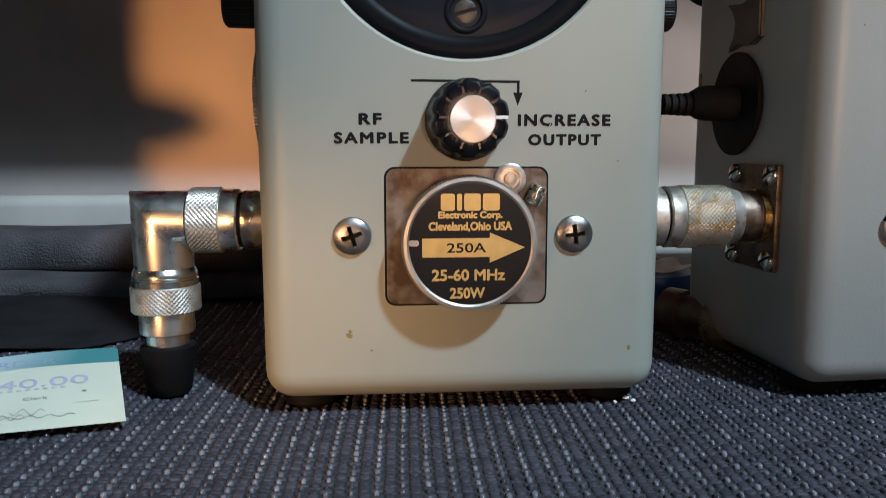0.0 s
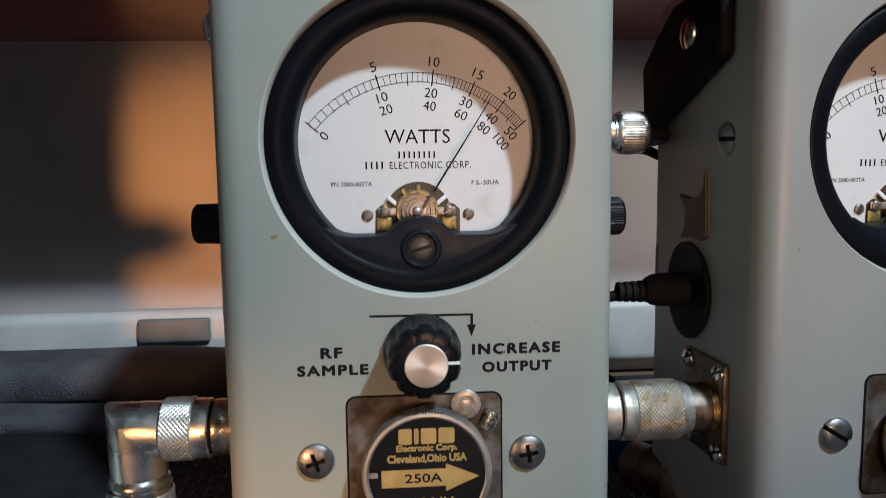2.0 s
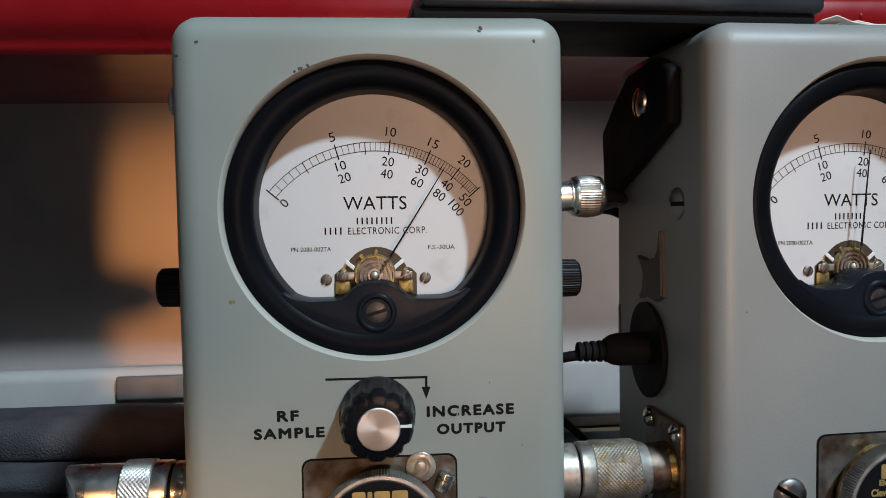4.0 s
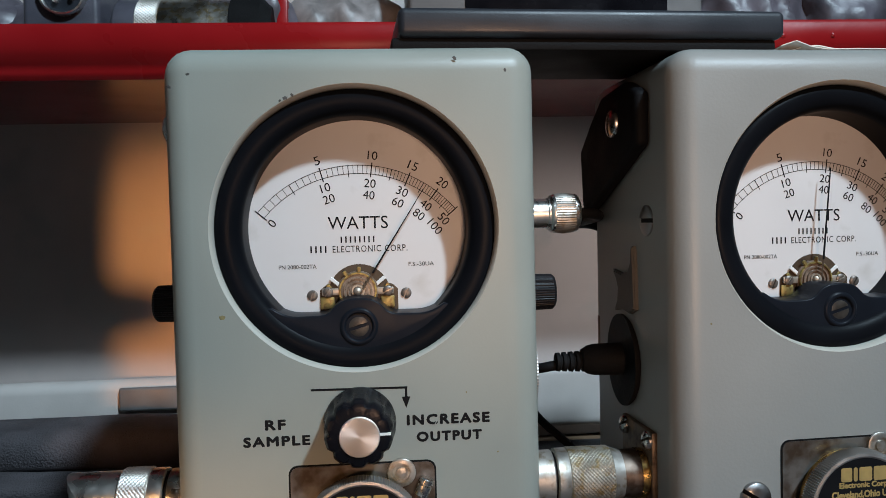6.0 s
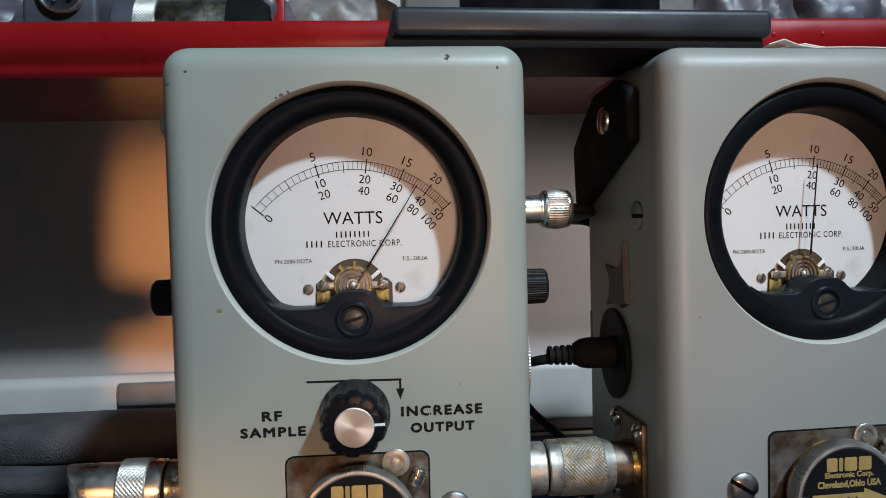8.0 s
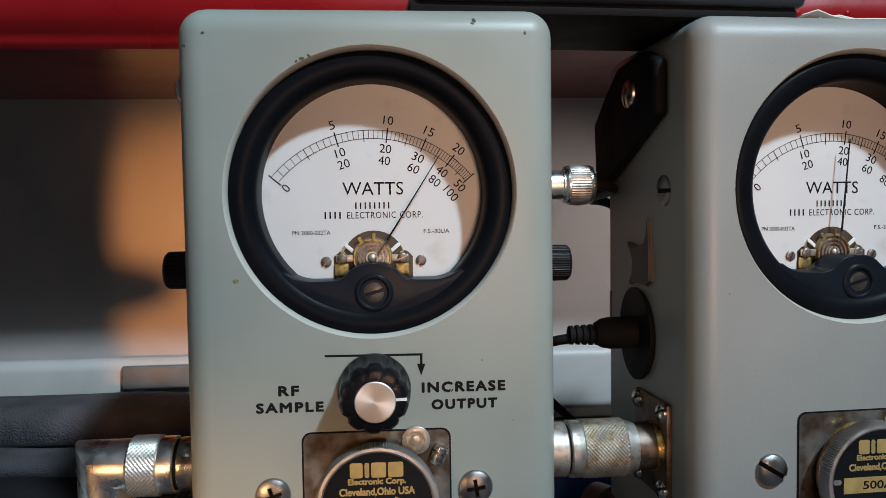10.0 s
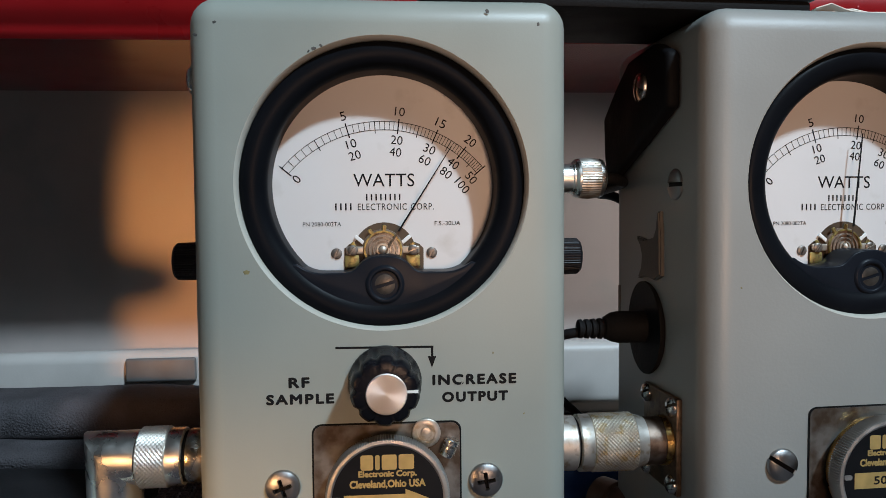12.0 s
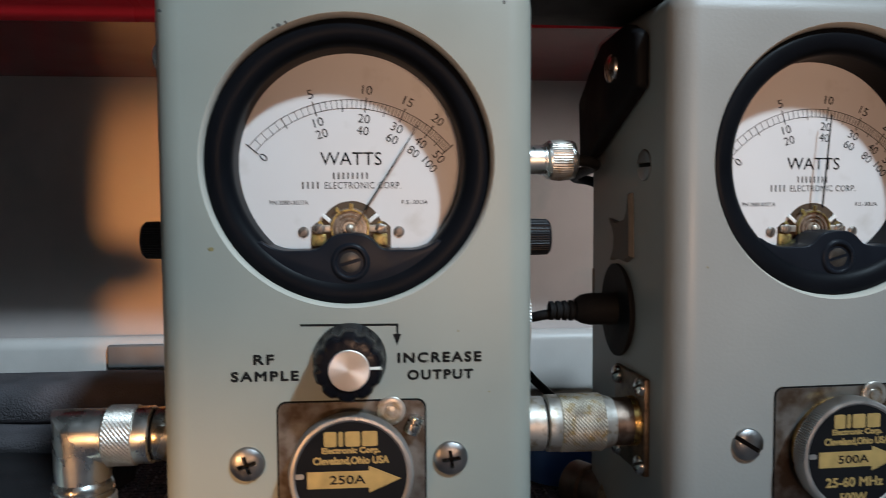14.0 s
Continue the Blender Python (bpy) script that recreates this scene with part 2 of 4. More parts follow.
def lettering(name, parent, mat, lines, y, label="", bold=0.0, depth=0.06, spacing=1.0):
    """lines: (text, x0, x1, z0, z1[, turn]) boxes in the plane y, read from -y. One mesh."""
    bm = bmesh.new()
    for row in lines:
        text, x0, x1, z0, z1 = row[:5]
        turn = row[5] if len(row) > 5 else 0
        cu = bpy.data.curves.new("letters", "FONT")
        cu.body, cu.size, cu.extrude, cu.resolution_u = text, 1.0, 0.0, 3
        cu.space_character = spacing
        tmp = bpy.data.objects.new("letters", cu)
        scene.collection.objects.link(tmp)
        me = bpy.data.meshes.new_from_object(tmp.evaluated_get(bpy.context.evaluated_depsgraph_get()))
        co = np.array([v.co[:2] for v in me.vertices])
        lo, hi = co.min(0), co.max(0)
        cx, cz, c, s = (x0 + x1) / 2, (z0 + z1) / 2, math.cos(radians(turn)), math.sin(radians(turn))
        shifts = [(0, 0)] if not bold else [(bold * math.cos(k * 1.047), bold * math.sin(k * 1.047)) for k in range(6)]
        for k, (du, dw) in enumerate(shifts):
            vs = []
            for px, pz in co:
                u = ((px - lo[0]) / (hi[0] - lo[0]) - 0.5) * (x1 - x0 - 2 * bold) + du
                w = ((pz - lo[1]) / (hi[1] - lo[1]) - 0.5) * (z1 - z0 - 2 * bold) + dw
                vs.append(bm.verts.new((cx + u * c + w * s, y - 0.004 * k, cz - u * s + w * c)))
            for p in me.polygons:
                try:
                    bm.faces.new([vs[i] for i in p.vertices])
                except ValueError:
                    pass
        bpy.data.objects.remove(tmp)
        bpy.data.meshes.remove(me)
        bpy.data.curves.remove(cu)
    geom = bmesh.ops.extrude_face_region(bm, geom=bm.faces[:])
    for v in [g for g in geom["geom"] if isinstance(g, bmesh.types.BMVert)]:
        v.co.y -= depth
    bmesh.ops.recalc_face_normals(bm, faces=bm.faces)
    return finish(name, bm, mat, parent, label, 0)


def bars(bm, x0, x1, z0, z1, words, y, fill=0.45, depth=0.06):
    """Writing that stays plain: one small upright bar a letter."""
    total = sum(words) + len(words) - 1
    step, k = (x1 - x0) / total, 0
    for w in words:
        for i in range(w):
            a = x0 + (k + 0.5 - fill / 2) * step
            box(bm, a, a + fill * step, y - depth, y, z0, z1)
            k += 1
        k += 1
    return bm


def tube(bm, pts, r, n=10):
    """A round cable along points."""
    pts = [Vector(p) for p in pts]
    fine = []
    for i in range(len(pts) - 1):
        p0, p1, p2, p3 = pts[max(i - 1, 0)], pts[i], pts[i + 1], pts[min(i + 2, len(pts) - 1)]
        for k in range(8):
            t = k / 8
            fine.append(0.5 * (2 * p1 + (p2 - p0) * t + (2 * p0 - 5 * p1 + 4 * p2 - p3) * t * t + (3 * p1 - p0 - 3 * p2 + p3) * t ** 3))
    fine.append(pts[-1])
    rings = []
    for i, p in enumerate(fine):
        d = (fine[min(i + 1, len(fine) - 1)] - fine[max(i - 1, 0)]).normalized()
        q = d.to_track_quat("Z", "Y").to_matrix()
        rings.append([bm.verts.new(p + q @ Vector((r * math.cos(2 * math.pi * k / n), r * math.sin(2 * math.pi * k / n), 0))) for k in range(n)])
    for a, b in zip(rings, rings[1:]):
        for i in range(n):
            bm.faces.new((a[i], a[(i + 1) % n], b[(i + 1) % n], b[i]))
    bm.faces.new(rings[0][::-1])
    bm.faces.new(rings[-1])
    bmesh.ops.recalc_face_normals(bm, faces=bm.faces)
    return bm



def at_mm(x, y, z, rz=0.0):
    return pose(x * MM, y * MM, z * MM, 0, 0, rz)


# ---- the setting ----
def setting():
    ob = part("floor", box(bmesh.new(), -1800, 1800, -2200, 900, -790, -760), ROOM)
    tagged(ob, "plain floor of the workshop room", "floor", kind="structure")
    for name, b in (("wall_north", (-1800, 1800, 900, 960, -760, 1700)), ("wall_south", (-1800, 1800, -2260, -2200, -760, 1700)),
                    ("wall_west", (-1860, -1800, -2200, 900, -760, 1700)), ("wall_east", (1800, 1860, -2200, 900, -760, 1700))):
        tagged(part(name, box(bmesh.new(), *b), ROOM), "plain painted wall of the workshop room", "wall", kind="structure")
    tagged(part("ceiling", box(bmesh.new(), -1800, 1800, -2200, 900, 1700, 1760), ROOM), "plain painted ceiling of the workshop room", "ceiling", kind="structure")
    bench = empty("workbench", at_mm(0, 0, 0), "wooden workbench under the black woven mat", "workbench")
    part("bench_top", box(bmesh.new(), -700, 700, -420, 420, -42, -2.5, 2), BENCH, bench)
    for x in (-660, 600):
        for y in (-380, 320):
            part("leg", box(bmesh.new(), x, x + 60, y, y + 60, -760, -42, 2), BENCH, bench)
    tagged(part("back_panel", box(bmesh.new(), -420, 520, 236, 246, -2.4, 330, 1), PANEL), "grey painted metal panel standing behind the meters", "panel", kind="structure")
    # white ledge along the foot of the panel
    bm = box(bmesh.new(), -420, 520, 222, 235.6, 6, 43.0, 6.0, 6)
    tagged(part("ledge", bm, STRIP), "off-white ledge along the foot of the panel", "ledge", kind="structure")
    # dark block put where the ledge front has a darker patch
    tagged(part("grey_block", box(bmesh.new(), -142, -104, 218.5, 221.8, 27.0, 40.0, 1.4), DARKGREY), "small dark grey block over a darker patch of the ledge", "plate")


def weave_material(name, low, high, rough, spec):
    mat = bpy.data.materials.new(name)
    mat.use_nodes = True
    nt = mat.node_tree
    b = nt.nodes["Principled BSDF"]
    geo = nt.nodes.new("ShaderNodeNewGeometry")
    ramp = nt.nodes.new("ShaderNodeValToRGB")
    ramp.color_ramp.elements[0].color = (*low, 1)
    ramp.color_ramp.elements[1].color = (*high, 1)
    nt.links.new(geo.outputs["Random Per Island"], ramp.inputs["Fac"])
    nt.links.new(ramp.outputs["Color"], b.inputs["Base Color"])
    b.inputs["Roughness"].default_value = rough
    b.inputs["Specular IOR Level"].default_value = spec
    return mat


def woven_mat():
    thing = empty("woven_mat", at_mm(0, 0, 0), "black woven vinyl mat with raised beaded strands", "mat")
    part("backing", box(bmesh.new(), -420, 460, -330, 221, -2.4, -0.9), MATBASE, thing, "dark woven backing")
    rng = np.random.default_rng(4)
    nx, ny = 2.5, 3.3
    xs, ys = np.arange(-235, 300, nx), np.arange(-95, 165, ny)
    gx, gy = np.meshgrid(xs, ys, indexing="ij")
    ci = np.broadcast_to(np.arange(len(xs))[:, None], gx.shape)
    tall = ci % 2 == 0

    def strands(mask, dy, h, rx, ry, spread):
        x, y = gx[mask], gy[mask] + dy
        wave = 1.2 * np.sin(y * 0.03 + x * 0.013) + 0.7 * np.sin(x * 0.05)
        k = len(x)
        return np.stack([x + wave + rng.normal(0, 0.06, k), y + rng.normal(0, 0.09, k), h + rng.normal(0, 0.07, k),
                         rx * (1 + rng.normal(0, spread, k)), ry * (1 + rng.normal(0, spread, k))])

    def beads(name, rows, mat, label):
        px, py, h, rx, ry = np.concatenate(rows, 1)
        n = 8
        ang = (np.arange(n) + 0.5) * 2 * np.pi / n
        ca, sa = np.cos(ang), np.sin(ang)
        q = (np.abs(ca) ** 3 + np.abs(sa) ** 3) ** (-1 / 3)
        tx, ty = rng.normal(0, 0.09, len(px)), rng.normal(-0.05, 0.1, len(px))
        rings = []
        for f, g in ((1.0, 0.0), (0.94, 0.62), (0.62, 0.96)):
            dx, dy = f * rx[:, None] * q * ca, f * ry[:, None] * q * sa
            rings.append(np.stack([px[:, None] + dx, py[:, None] + dy, (-1.0 + g * h)[:, None] + g * (tx[:, None] * dx + ty[:, None] * dy)], -1))
        allv = np.concatenate(rings + [np.stack([px, py, -1.0 + h], -1)[:, None, :]], 1)
        base = (np.arange(len(px)) * (3 * n + 1))[:, None]
        quads = np.concatenate([base + np.array([k * n + i, k * n + (i + 1) % n, (k + 1) * n + (i + 1) % n, (k + 1) * n + i]) for k in range(2) for i in range(n)], 0)
        tris = np.concatenate([base + np.array([2 * n + i, 2 * n + (i + 1) % n, 3 * n]) for i in range(n)], 0)
        me = bpy.data.meshes.new(name)
        me.from_pydata((allv.reshape(-1, 3) * MM).tolist(), [], quads.tolist() + tris.tolist())
        ob = finish_mesh(name, me, mat, thing, label, 0)
        me.shade_smooth()
        ob["kind"] = "stuff"
    # raised glossy floats; lower floats between them with the cross strands that tie them down
    beads("raised_weave", [strands(tall, 0.0, 1.0, 0.6, 0.92, 0.12)], weave_material("grey_vinyl", (0.035, 0.035, 0.046), (0.2, 0.2, 0.235), 0.24, 0.6), "glossy grey beaded strands")
    beads("ground_weave", [strands(~tall, ny / 2, 0.62, 1.12, 1.3, 0.05), strands(tall, ny / 2, 0.5, 1.32, 0.85, 0.06), strands(~tall, 0.0, 0.5, 1.3, 0.7, 0.06)],
          weave_material("dark_vinyl", (0.029, 0.0275, 0.038), (0.058, 0.054, 0.071), 0.62, 0.3), "dark grey ground weave")
    for k, (x, y, r) in enumerate(((44.5, 8.0, 1.1), (45.8, 5.6, 1.0), (40.6, 5.0, 0.8), (-39.0, 9.0, 0.8))):
        crumb = empty("white_crumb", at_mm(x, y, 0.1, 40 * k), "tiny white crumb lying on the mat", "crumb", "crumbs on the mat")
        bm = bmesh.new()
        bmesh.ops.create_icosphere(bm, subdivisions=1, radius=r)
        for v in bm.verts:
            v.co = Vector((v.co.x, v.co.y * 0.7, max(0.0, v.co.z * 0.5 + 0.2)))
        part("flake", bm, WHITE, crumb)


# ---- a wattmeter ----
CX, CZ = 0.3, 126.8            # centre of the dial opening
PX, PZ, PR = 0.3, 107.9, 37.5  # pivot and radius of the scale
DY = 14.0                      # depth of the dial plate behind the face
SCALE = ((0, -49.6), (5, -16.1), (10, 6.9), (15, 24.1), (20, 38.1), (25, 49.7))


def scale_angle(v):
    return float(np.interp(v, [a for a, _ in SCALE], [b for _, b in SCALE])) if v in (0, 25) else float(
        np.polyval(np.polyfit([a for a, _ in SCALE], [b for _, b in SCALE], 4), v))


def on_dial(r, deg):
    return PX + r * math.sin(radians(deg)), PZ + r * math.cos(radians(deg))


def stroke(bm, r0, r1, deg, w, y):
    s, c = math.sin(radians(deg)), math.cos(radians(deg))
    pts = []
    for r, side in ((r0, -1), (r1, -1), (r1, 1), (r0, 1)):
        x, z = on_dial(r, deg)
        pts.append((x + side * w / 2 * c, z - side * w / 2 * s))
    poly(bm, pts, y - 0.06, y)


def stroke_bm(deg):
    bm = bmesh.new()
    stroke(bm, 2.0, 7.5, deg, 0.5, DY - 3.9)
    return bm


def arc(bm, r, w, a0, a1, y, n=60):
    pts = [on_dial(r + w / 2, a0 + (a1 - a0) * i / n) for i in range(n + 1)]
    pts += [on_dial(r - w / 2, a1 + (a0 - a1) * i / n) for i in range(n + 1)]
    poly(bm, pts, y - 0.06, y)


def screw_head(name, parent, x, y, z, r, kind, turn, mat, h=1.5, axis="-y", label=""):
    """A domed screw head with a slot or a cross cut into it."""
    def profile():
        rows = [(r * 0.9, -3.2), (r, -0.2), (r, h * 0.25)]
        for i in range(1, 6):
            a = radians(18 * i)
            rows.append((r * math.cos(a) if i < 5 else r * 0.02, h * 0.25 + h * 0.75 * math.sin(a)))
        return rows
    bm = lathe(bmesh.new(), profile(), "z", n=32)
    ob = finish(name, bm, mat, None, label)
    cb = bmesh.new()
    if kind == "slot":
        box(cb, -r * 1.2, r * 1.2, -r * 0.14, r * 0.14, -0.1 * h, h * 2)
    else:
        box(cb, -r * 0.54, r * 0.54, -r * 0.12, r * 0.12, -0.6, h * 2)
        cb2 = bmesh.new()
        box(cb2, -r * 0.115, r * 0.115, -r * 0.54, r * 0.54, -0.7, h * 2.1)
        c2 = finish("cutter", cb2, mat, smooth=0)
    c1 = finish("cutter", cb, mat, smooth=0)
    cut(ob, c1)
    if kind != "slot":
        cut(ob, c2)
    ob.data.shade_smooth()
    ob.data.set_sharp_from_angle(angle=radians(30))
    m = AXES[axis].to_4x4()
    ob.parent = parent
    ob.matrix_basis = Matrix.Translation((x * MM, y * MM, z * MM)) @ m @ Matrix.Rotation(radians(turn), 4, "Z")
    if r > 3:
        # black fill: the recess's shade and dirt put into its colour
        db = box(bmesh.new(), -r * 0.53, r * 0.53, -r * 0.112, r * 0.112, -0.5, h * 0.12) if kind != "slot" else box(bmesh.new(), -r * 0.93, r * 0.93, -r * 0.138, r * 0.138, -0.05 * h, h * 0.1)
        if kind != "slot":
            box(db, -r * 0.112, r * 0.112, -r * 0.53, r * 0.53, -0.5, h * 0.124)
        recess_fill = finish("recess", db, INK, None, "black fill for the recess's shade and dirt", 0)
        if parent.parent is None:
            recess_fill.parent = ob
        else:
            recess_fill.parent = parent
            recess_fill.matrix_basis = ob.matrix_basis
    return ob


def housing(parent, paint, top):
    bm = bmesh.new()
    box(bm, -50.8, 50.8, 0, 74, 3.6, top, 7.5, 6)
    ob = finish("housing", bm, paint, None, "satin sage-green enamelled metal housing")
    cb = lathe(bmesh.new(), [(39.8, -0.7), (39.4, 0.0), (38.65, 1.5), (38.5, 2.2), (38.5, 30.0)], "y", (CX - 0.05, 0, CZ + 0.3), 120)
    cut(ob, finish("cutter", cb, paint, smooth=0))
    ob.data.shade_smooth()
    ob.data.set_sharp_from_angle(angle=radians(25))
    ob.parent = parent
    for x in (-40, 40):
        for y in (14, 62):
            part("foot", lathe(bmesh.new(), [(6.5, 0.0), (7.4, 1.0), (7.4, 3.2), (6.8, 4.2)], "z", (x, y, 0), 24), RUBBER, parent, "black rubber foot")


def dial_meter(meter, needle_deg, sink=(0.0, 0.0, 0.0)):
    """The dial instrument; sink shifts the dial and its movement inside the bezel."""
    parent = meter
    # bezel ring with its lip, set in the opening
    prof = [(38.6, -6.0), (38.45, -2.9), (38.0, -2.4), (36.8, -2.1), (35.4, -2.1), (34.2, -2.35), (33.2, -2.8), (32.2, -3.5), (31.5, -4.6), (31.3, -6.0), (31.3, -13.9 - sink[1])]
    part("bezel", lathe(bmesh.new(), prof, "-y", (CX, 0, CZ + 0.2), 120, close=False), BEZEL, parent, "glossy black moulded bezel ring", 60)
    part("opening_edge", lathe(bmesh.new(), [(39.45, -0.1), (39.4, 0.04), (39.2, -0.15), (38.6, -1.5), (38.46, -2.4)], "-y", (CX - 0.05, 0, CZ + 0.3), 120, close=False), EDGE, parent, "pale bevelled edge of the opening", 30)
    part("dial_plate", lathe(bmesh.new(), [(33.4, -DY - 0.6), (33.4, -DY)], "-y", (CX, 0, CZ), 96), DIAL, parent, "white printed dial")
    # apron below the dial, flush with the bezel, swelling round the zero screw
    bm = bmesh.new()
    pts, zc, ra = [], 103.2, 33.4
    half = math.sqrt(ra ** 2 - (CZ - zc) ** 2)
    a1 = math.degrees(math.asin((zc + 2.6 - CZ) / ra))

    def fillet(side):
        p, q, e = Vector((math.sqrt(31.7 ** 2 - (zc + 2.6 - CZ) ** 2), zc + 2.6)), Vector((20.4, zc + 0.1)), Vector((16.8, zc))
        return [(CX + side * v.x, v.y) for v in ((1 - t) ** 2 * p + 2 * t * (1 - t) * q + t * t * e for t in (k / 6 for k in range(7)))]
    for i in range(41):
        a = radians(a1 - (180 + 2 * a1) * i / 40)
        pts.append((CX + ra * math.cos(a), CZ + ra * math.sin(a)))
    pts += fillet(-1)
    swell = ((11.0, 0.05), (9.2, 0.35), (8.0, 1.0), (7.0, 2.0), (6.0, 3.0), (4.8, 3.8), (3.4, 4.3), (1.7, 4.55))
    pts += [(PX - x, zc + z) for x, z in swell] + [(PX, zc + 4.6)] + [(PX + x, zc + z) for x, z in swell[::-1]]
    pts += fillet(1)[::-1]
    poly(bm, pts, 2.94, 13.6)
    es = [e for e in bm.edges if all(abs(v.co.y - 2.94) < 1e-6 for v in e.verts)]
    bmesh.ops.bevel(bm, geom=es, offset=0.6, segments=4, affect="EDGES", profile=0.5)
    part("apron", bm, APRON, parent, "black moulded apron", 20)
    part("zero_boss", lathe(bmesh.new(), [(5.6, -3.2), (5.0, -2.55), (4.4, -2.3), (3.9, -2.45), (3.65, -3.0), (3.6, -4.2), (0.1, -4.2)], "-y", (PX, 0, 99.9), 48, close=False), APRON, parent, "", 70)
    screw_head("zero_screw", parent, PX, 3.4, 99.9, 3.35, "slot", 16 if needle_deg < 40 else 0, SCREWBLACK, 0.7)
    # scale
    y = DY - 0.02
    bm = bmesh.new()
    arc(bm, PR, 0.17, -49.6, 49.7, y)
    arc(bm, PR - 2.4, 0.17, -49.6, 49.7, y)
    v = 0.0
    while v <= 25.001:
        a = scale_angle(v)
        if v % 5 < 0.01:
            stroke(bm, PR - 3.4, PR + 0.9, a, 0.34, y)
        elif v % 2.5 < 0.01:
            stroke(bm, PR - 3.4, PR, a, 0.22, y)
        else:
            stroke(bm, PR - 2.4, PR, a, 0.15, y)
        v += 0.5
    part("scale", bm, INK, parent, "black printed scale", 0)
    rows = []
    for row, r, h in (((5, 10, 15, 20), 40.5, 2.5), ((0, 10, 20, 30, 40, 50), 32.4, 2.5), ((20, 40, 60, 80, 100), 29.0, 2.5)):
        for i, num in enumerate(row):
            value = {40.5: (5, 10, 15, 20), 32.4: (0, 5, 10, 15, 20, 25), 29.0: (5, 10, 15, 20, 25)}[r][i]
            a = scale_angle(value)
            rr = r + {0: 0, 25: 0.6}.get(value, 0)
            x, z = on_dial(rr, a - (0 if value else -0.5))
            w = 1.75 * len(str(num)) - 0.15 - 0.5 * str(num).count("1")
            rows.append((str(num), x - w / 2, x + w / 2, z - h / 2, z + h / 2, a))
    lettering("scale_lettering", parent, INK, rows, y, "black printed numbers", 0.0)
    lettering("dial_lettering", parent, INK, [("WATTS", -8.3, 9.1, 126.9, 130.6), ("PN 2080-002TA", -22.7, -11.9, 115.7, 116.9), ("F.S.-30UA", 14.8, 22.2, 115.7, 116.9)], y, "black printed words", 0.0)
    lettering("fine_lettering", parent, INK, [("ELECTRONIC CORP.", -7.1, 14.6, 120.2, 122.1)], y, "fine black printed words", 0.0, spacing=1.15)
    bm = bmesh.new()
    bars(bm, -5.2, 5.5, 122.95, 124.8, (8,), y, 0.3)
    bars(bm, -14.0, -8.4, 120.2, 122.2, (4,), y, 0.3)
    part("small_print", bm, INK, parent, "fine black print", 0)
    # movement seen through the cut-out
    yy = DY - 0.1
    hole = [(-11.1, 103.0)]
    hole += [(-11.1, 109.3), (-9.6, 110.6), (-8.9, 110.8)]
    hole += [(PX + 9.0 * math.cos(radians(a)), 108.0 + 8.7 * math.sin(radians(a))) for a in range(160, 19, -10)]
    hole += [(9.5, 110.8), (10.2, 110.5), (11.5, 109.2), (11.5, 103.0)]
    part("movement_recess", poly(bmesh.new(), hole, yy - 0.05, yy + 0.03), RECESS, parent, "black fill for the recess's shade and dirt of the meter movement", 0)
    hx, hz = PX - 0.4, 108.9
    part("coil_film", lathe(bmesh.new(), [(5.9, 0.0), (5.9, 0.9), (5.5, 1.3), (0.1, 1.5)], "-y", (hx, yy, hz), 40, close=False), COILFILM, parent, "amber coil disc")
    for r, w in ((5.2, 0.35), (3.9, 0.3), (2.7, 0.3), (1.6, 0.35)):
        part("coil_ring", lathe(bmesh.new(), [(r + w, 1.3), (r + 0.6 * w, 1.9), (r - 0.6 * w, 1.9), (r - w, 1.3)], "-y", (hx, yy, hz), 40, close=False), ARM if r < 2 else COILFILM if r < 5 else OLDBRASS, parent, "thin coil ring")
    part("coil_hub", lathe(bmesh.new(), [(1.2, 1.3), (1.1, 2.6), (0.6, 3.0), (0.1, 3.1)], "-y", (hx, yy, hz), 24, close=False), ARM, parent, "dull pivot hub")
    for s in (-1, 1):
        bm = box(bmesh.new(), -1.9, 1.9, -0.5, 0.0, -0.55, 0.55, 0.15, 1)
        bmesh.ops.rotate(bm, matrix=Matrix.Rotation(radians(-40 * s), 3, "Y"), verts=bm.verts)
        bmesh.ops.translate(bm, vec=(hx + s * 6.4, yy - 0.3, 111.6), verts=bm.verts)
        part("white_spring", bm, WHITE, parent, "white spring strip")
        part("bridge_arm", box(bmesh.new(), hx + s * 7.3 - 3.1, hx + s * 7.3 + 3.1, yy - 1.2, yy - 0.4, 107.8, 109.9, 0.35, 2), ARM, parent, "dull tin bridge arm")
        screw_head("bridge_screw", parent, hx + s * 8.6, yy - 1.1, 108.8, 1.5, "slot", 40 - 15 * s, DULLSCREW, 0.6)
        part("brass_foot", box(bmesh.new(), hx + s * 8.7 - 2.2, hx + s * 8.7 + 1.9, yy - 0.8, yy - 0.1, 103.9, 107.4, 0.4, 2), OLDBRASS, parent, "yellow brass foot")
        bm = box(bmesh.new(), -0.6, 0.6, -0.6, 0.0, -1.2, 1.2, 0.2, 1)
        bmesh.ops.rotate(bm, matrix=Matrix.Rotation(radians(32 * s), 3, "Y"), verts=bm.verts)
        bmesh.ops.translate(bm, vec=(hx + s * 8.2, yy - 0.08, 110.0), verts=bm.verts)
        part("brass_stay", bm, OLDBRASS, parent, "yellow brass stay")
        screw_head("dial_screw", parent, PX + s * 13.6, yy - 0.02, 107.9, 1.55, "slot", 65 if s < 0 else 60, DULLSCREW, 0.6)
    for a in (-34, 4):
        bm = box(bmesh.new(), -0.6, 0.6, -0.7, 0.0, -1.3, 1.0, 0.25, 1)
        bmesh.ops.rotate(bm, matrix=Matrix.Rotation(radians(a), 3, "Y"), verts=bm.verts)
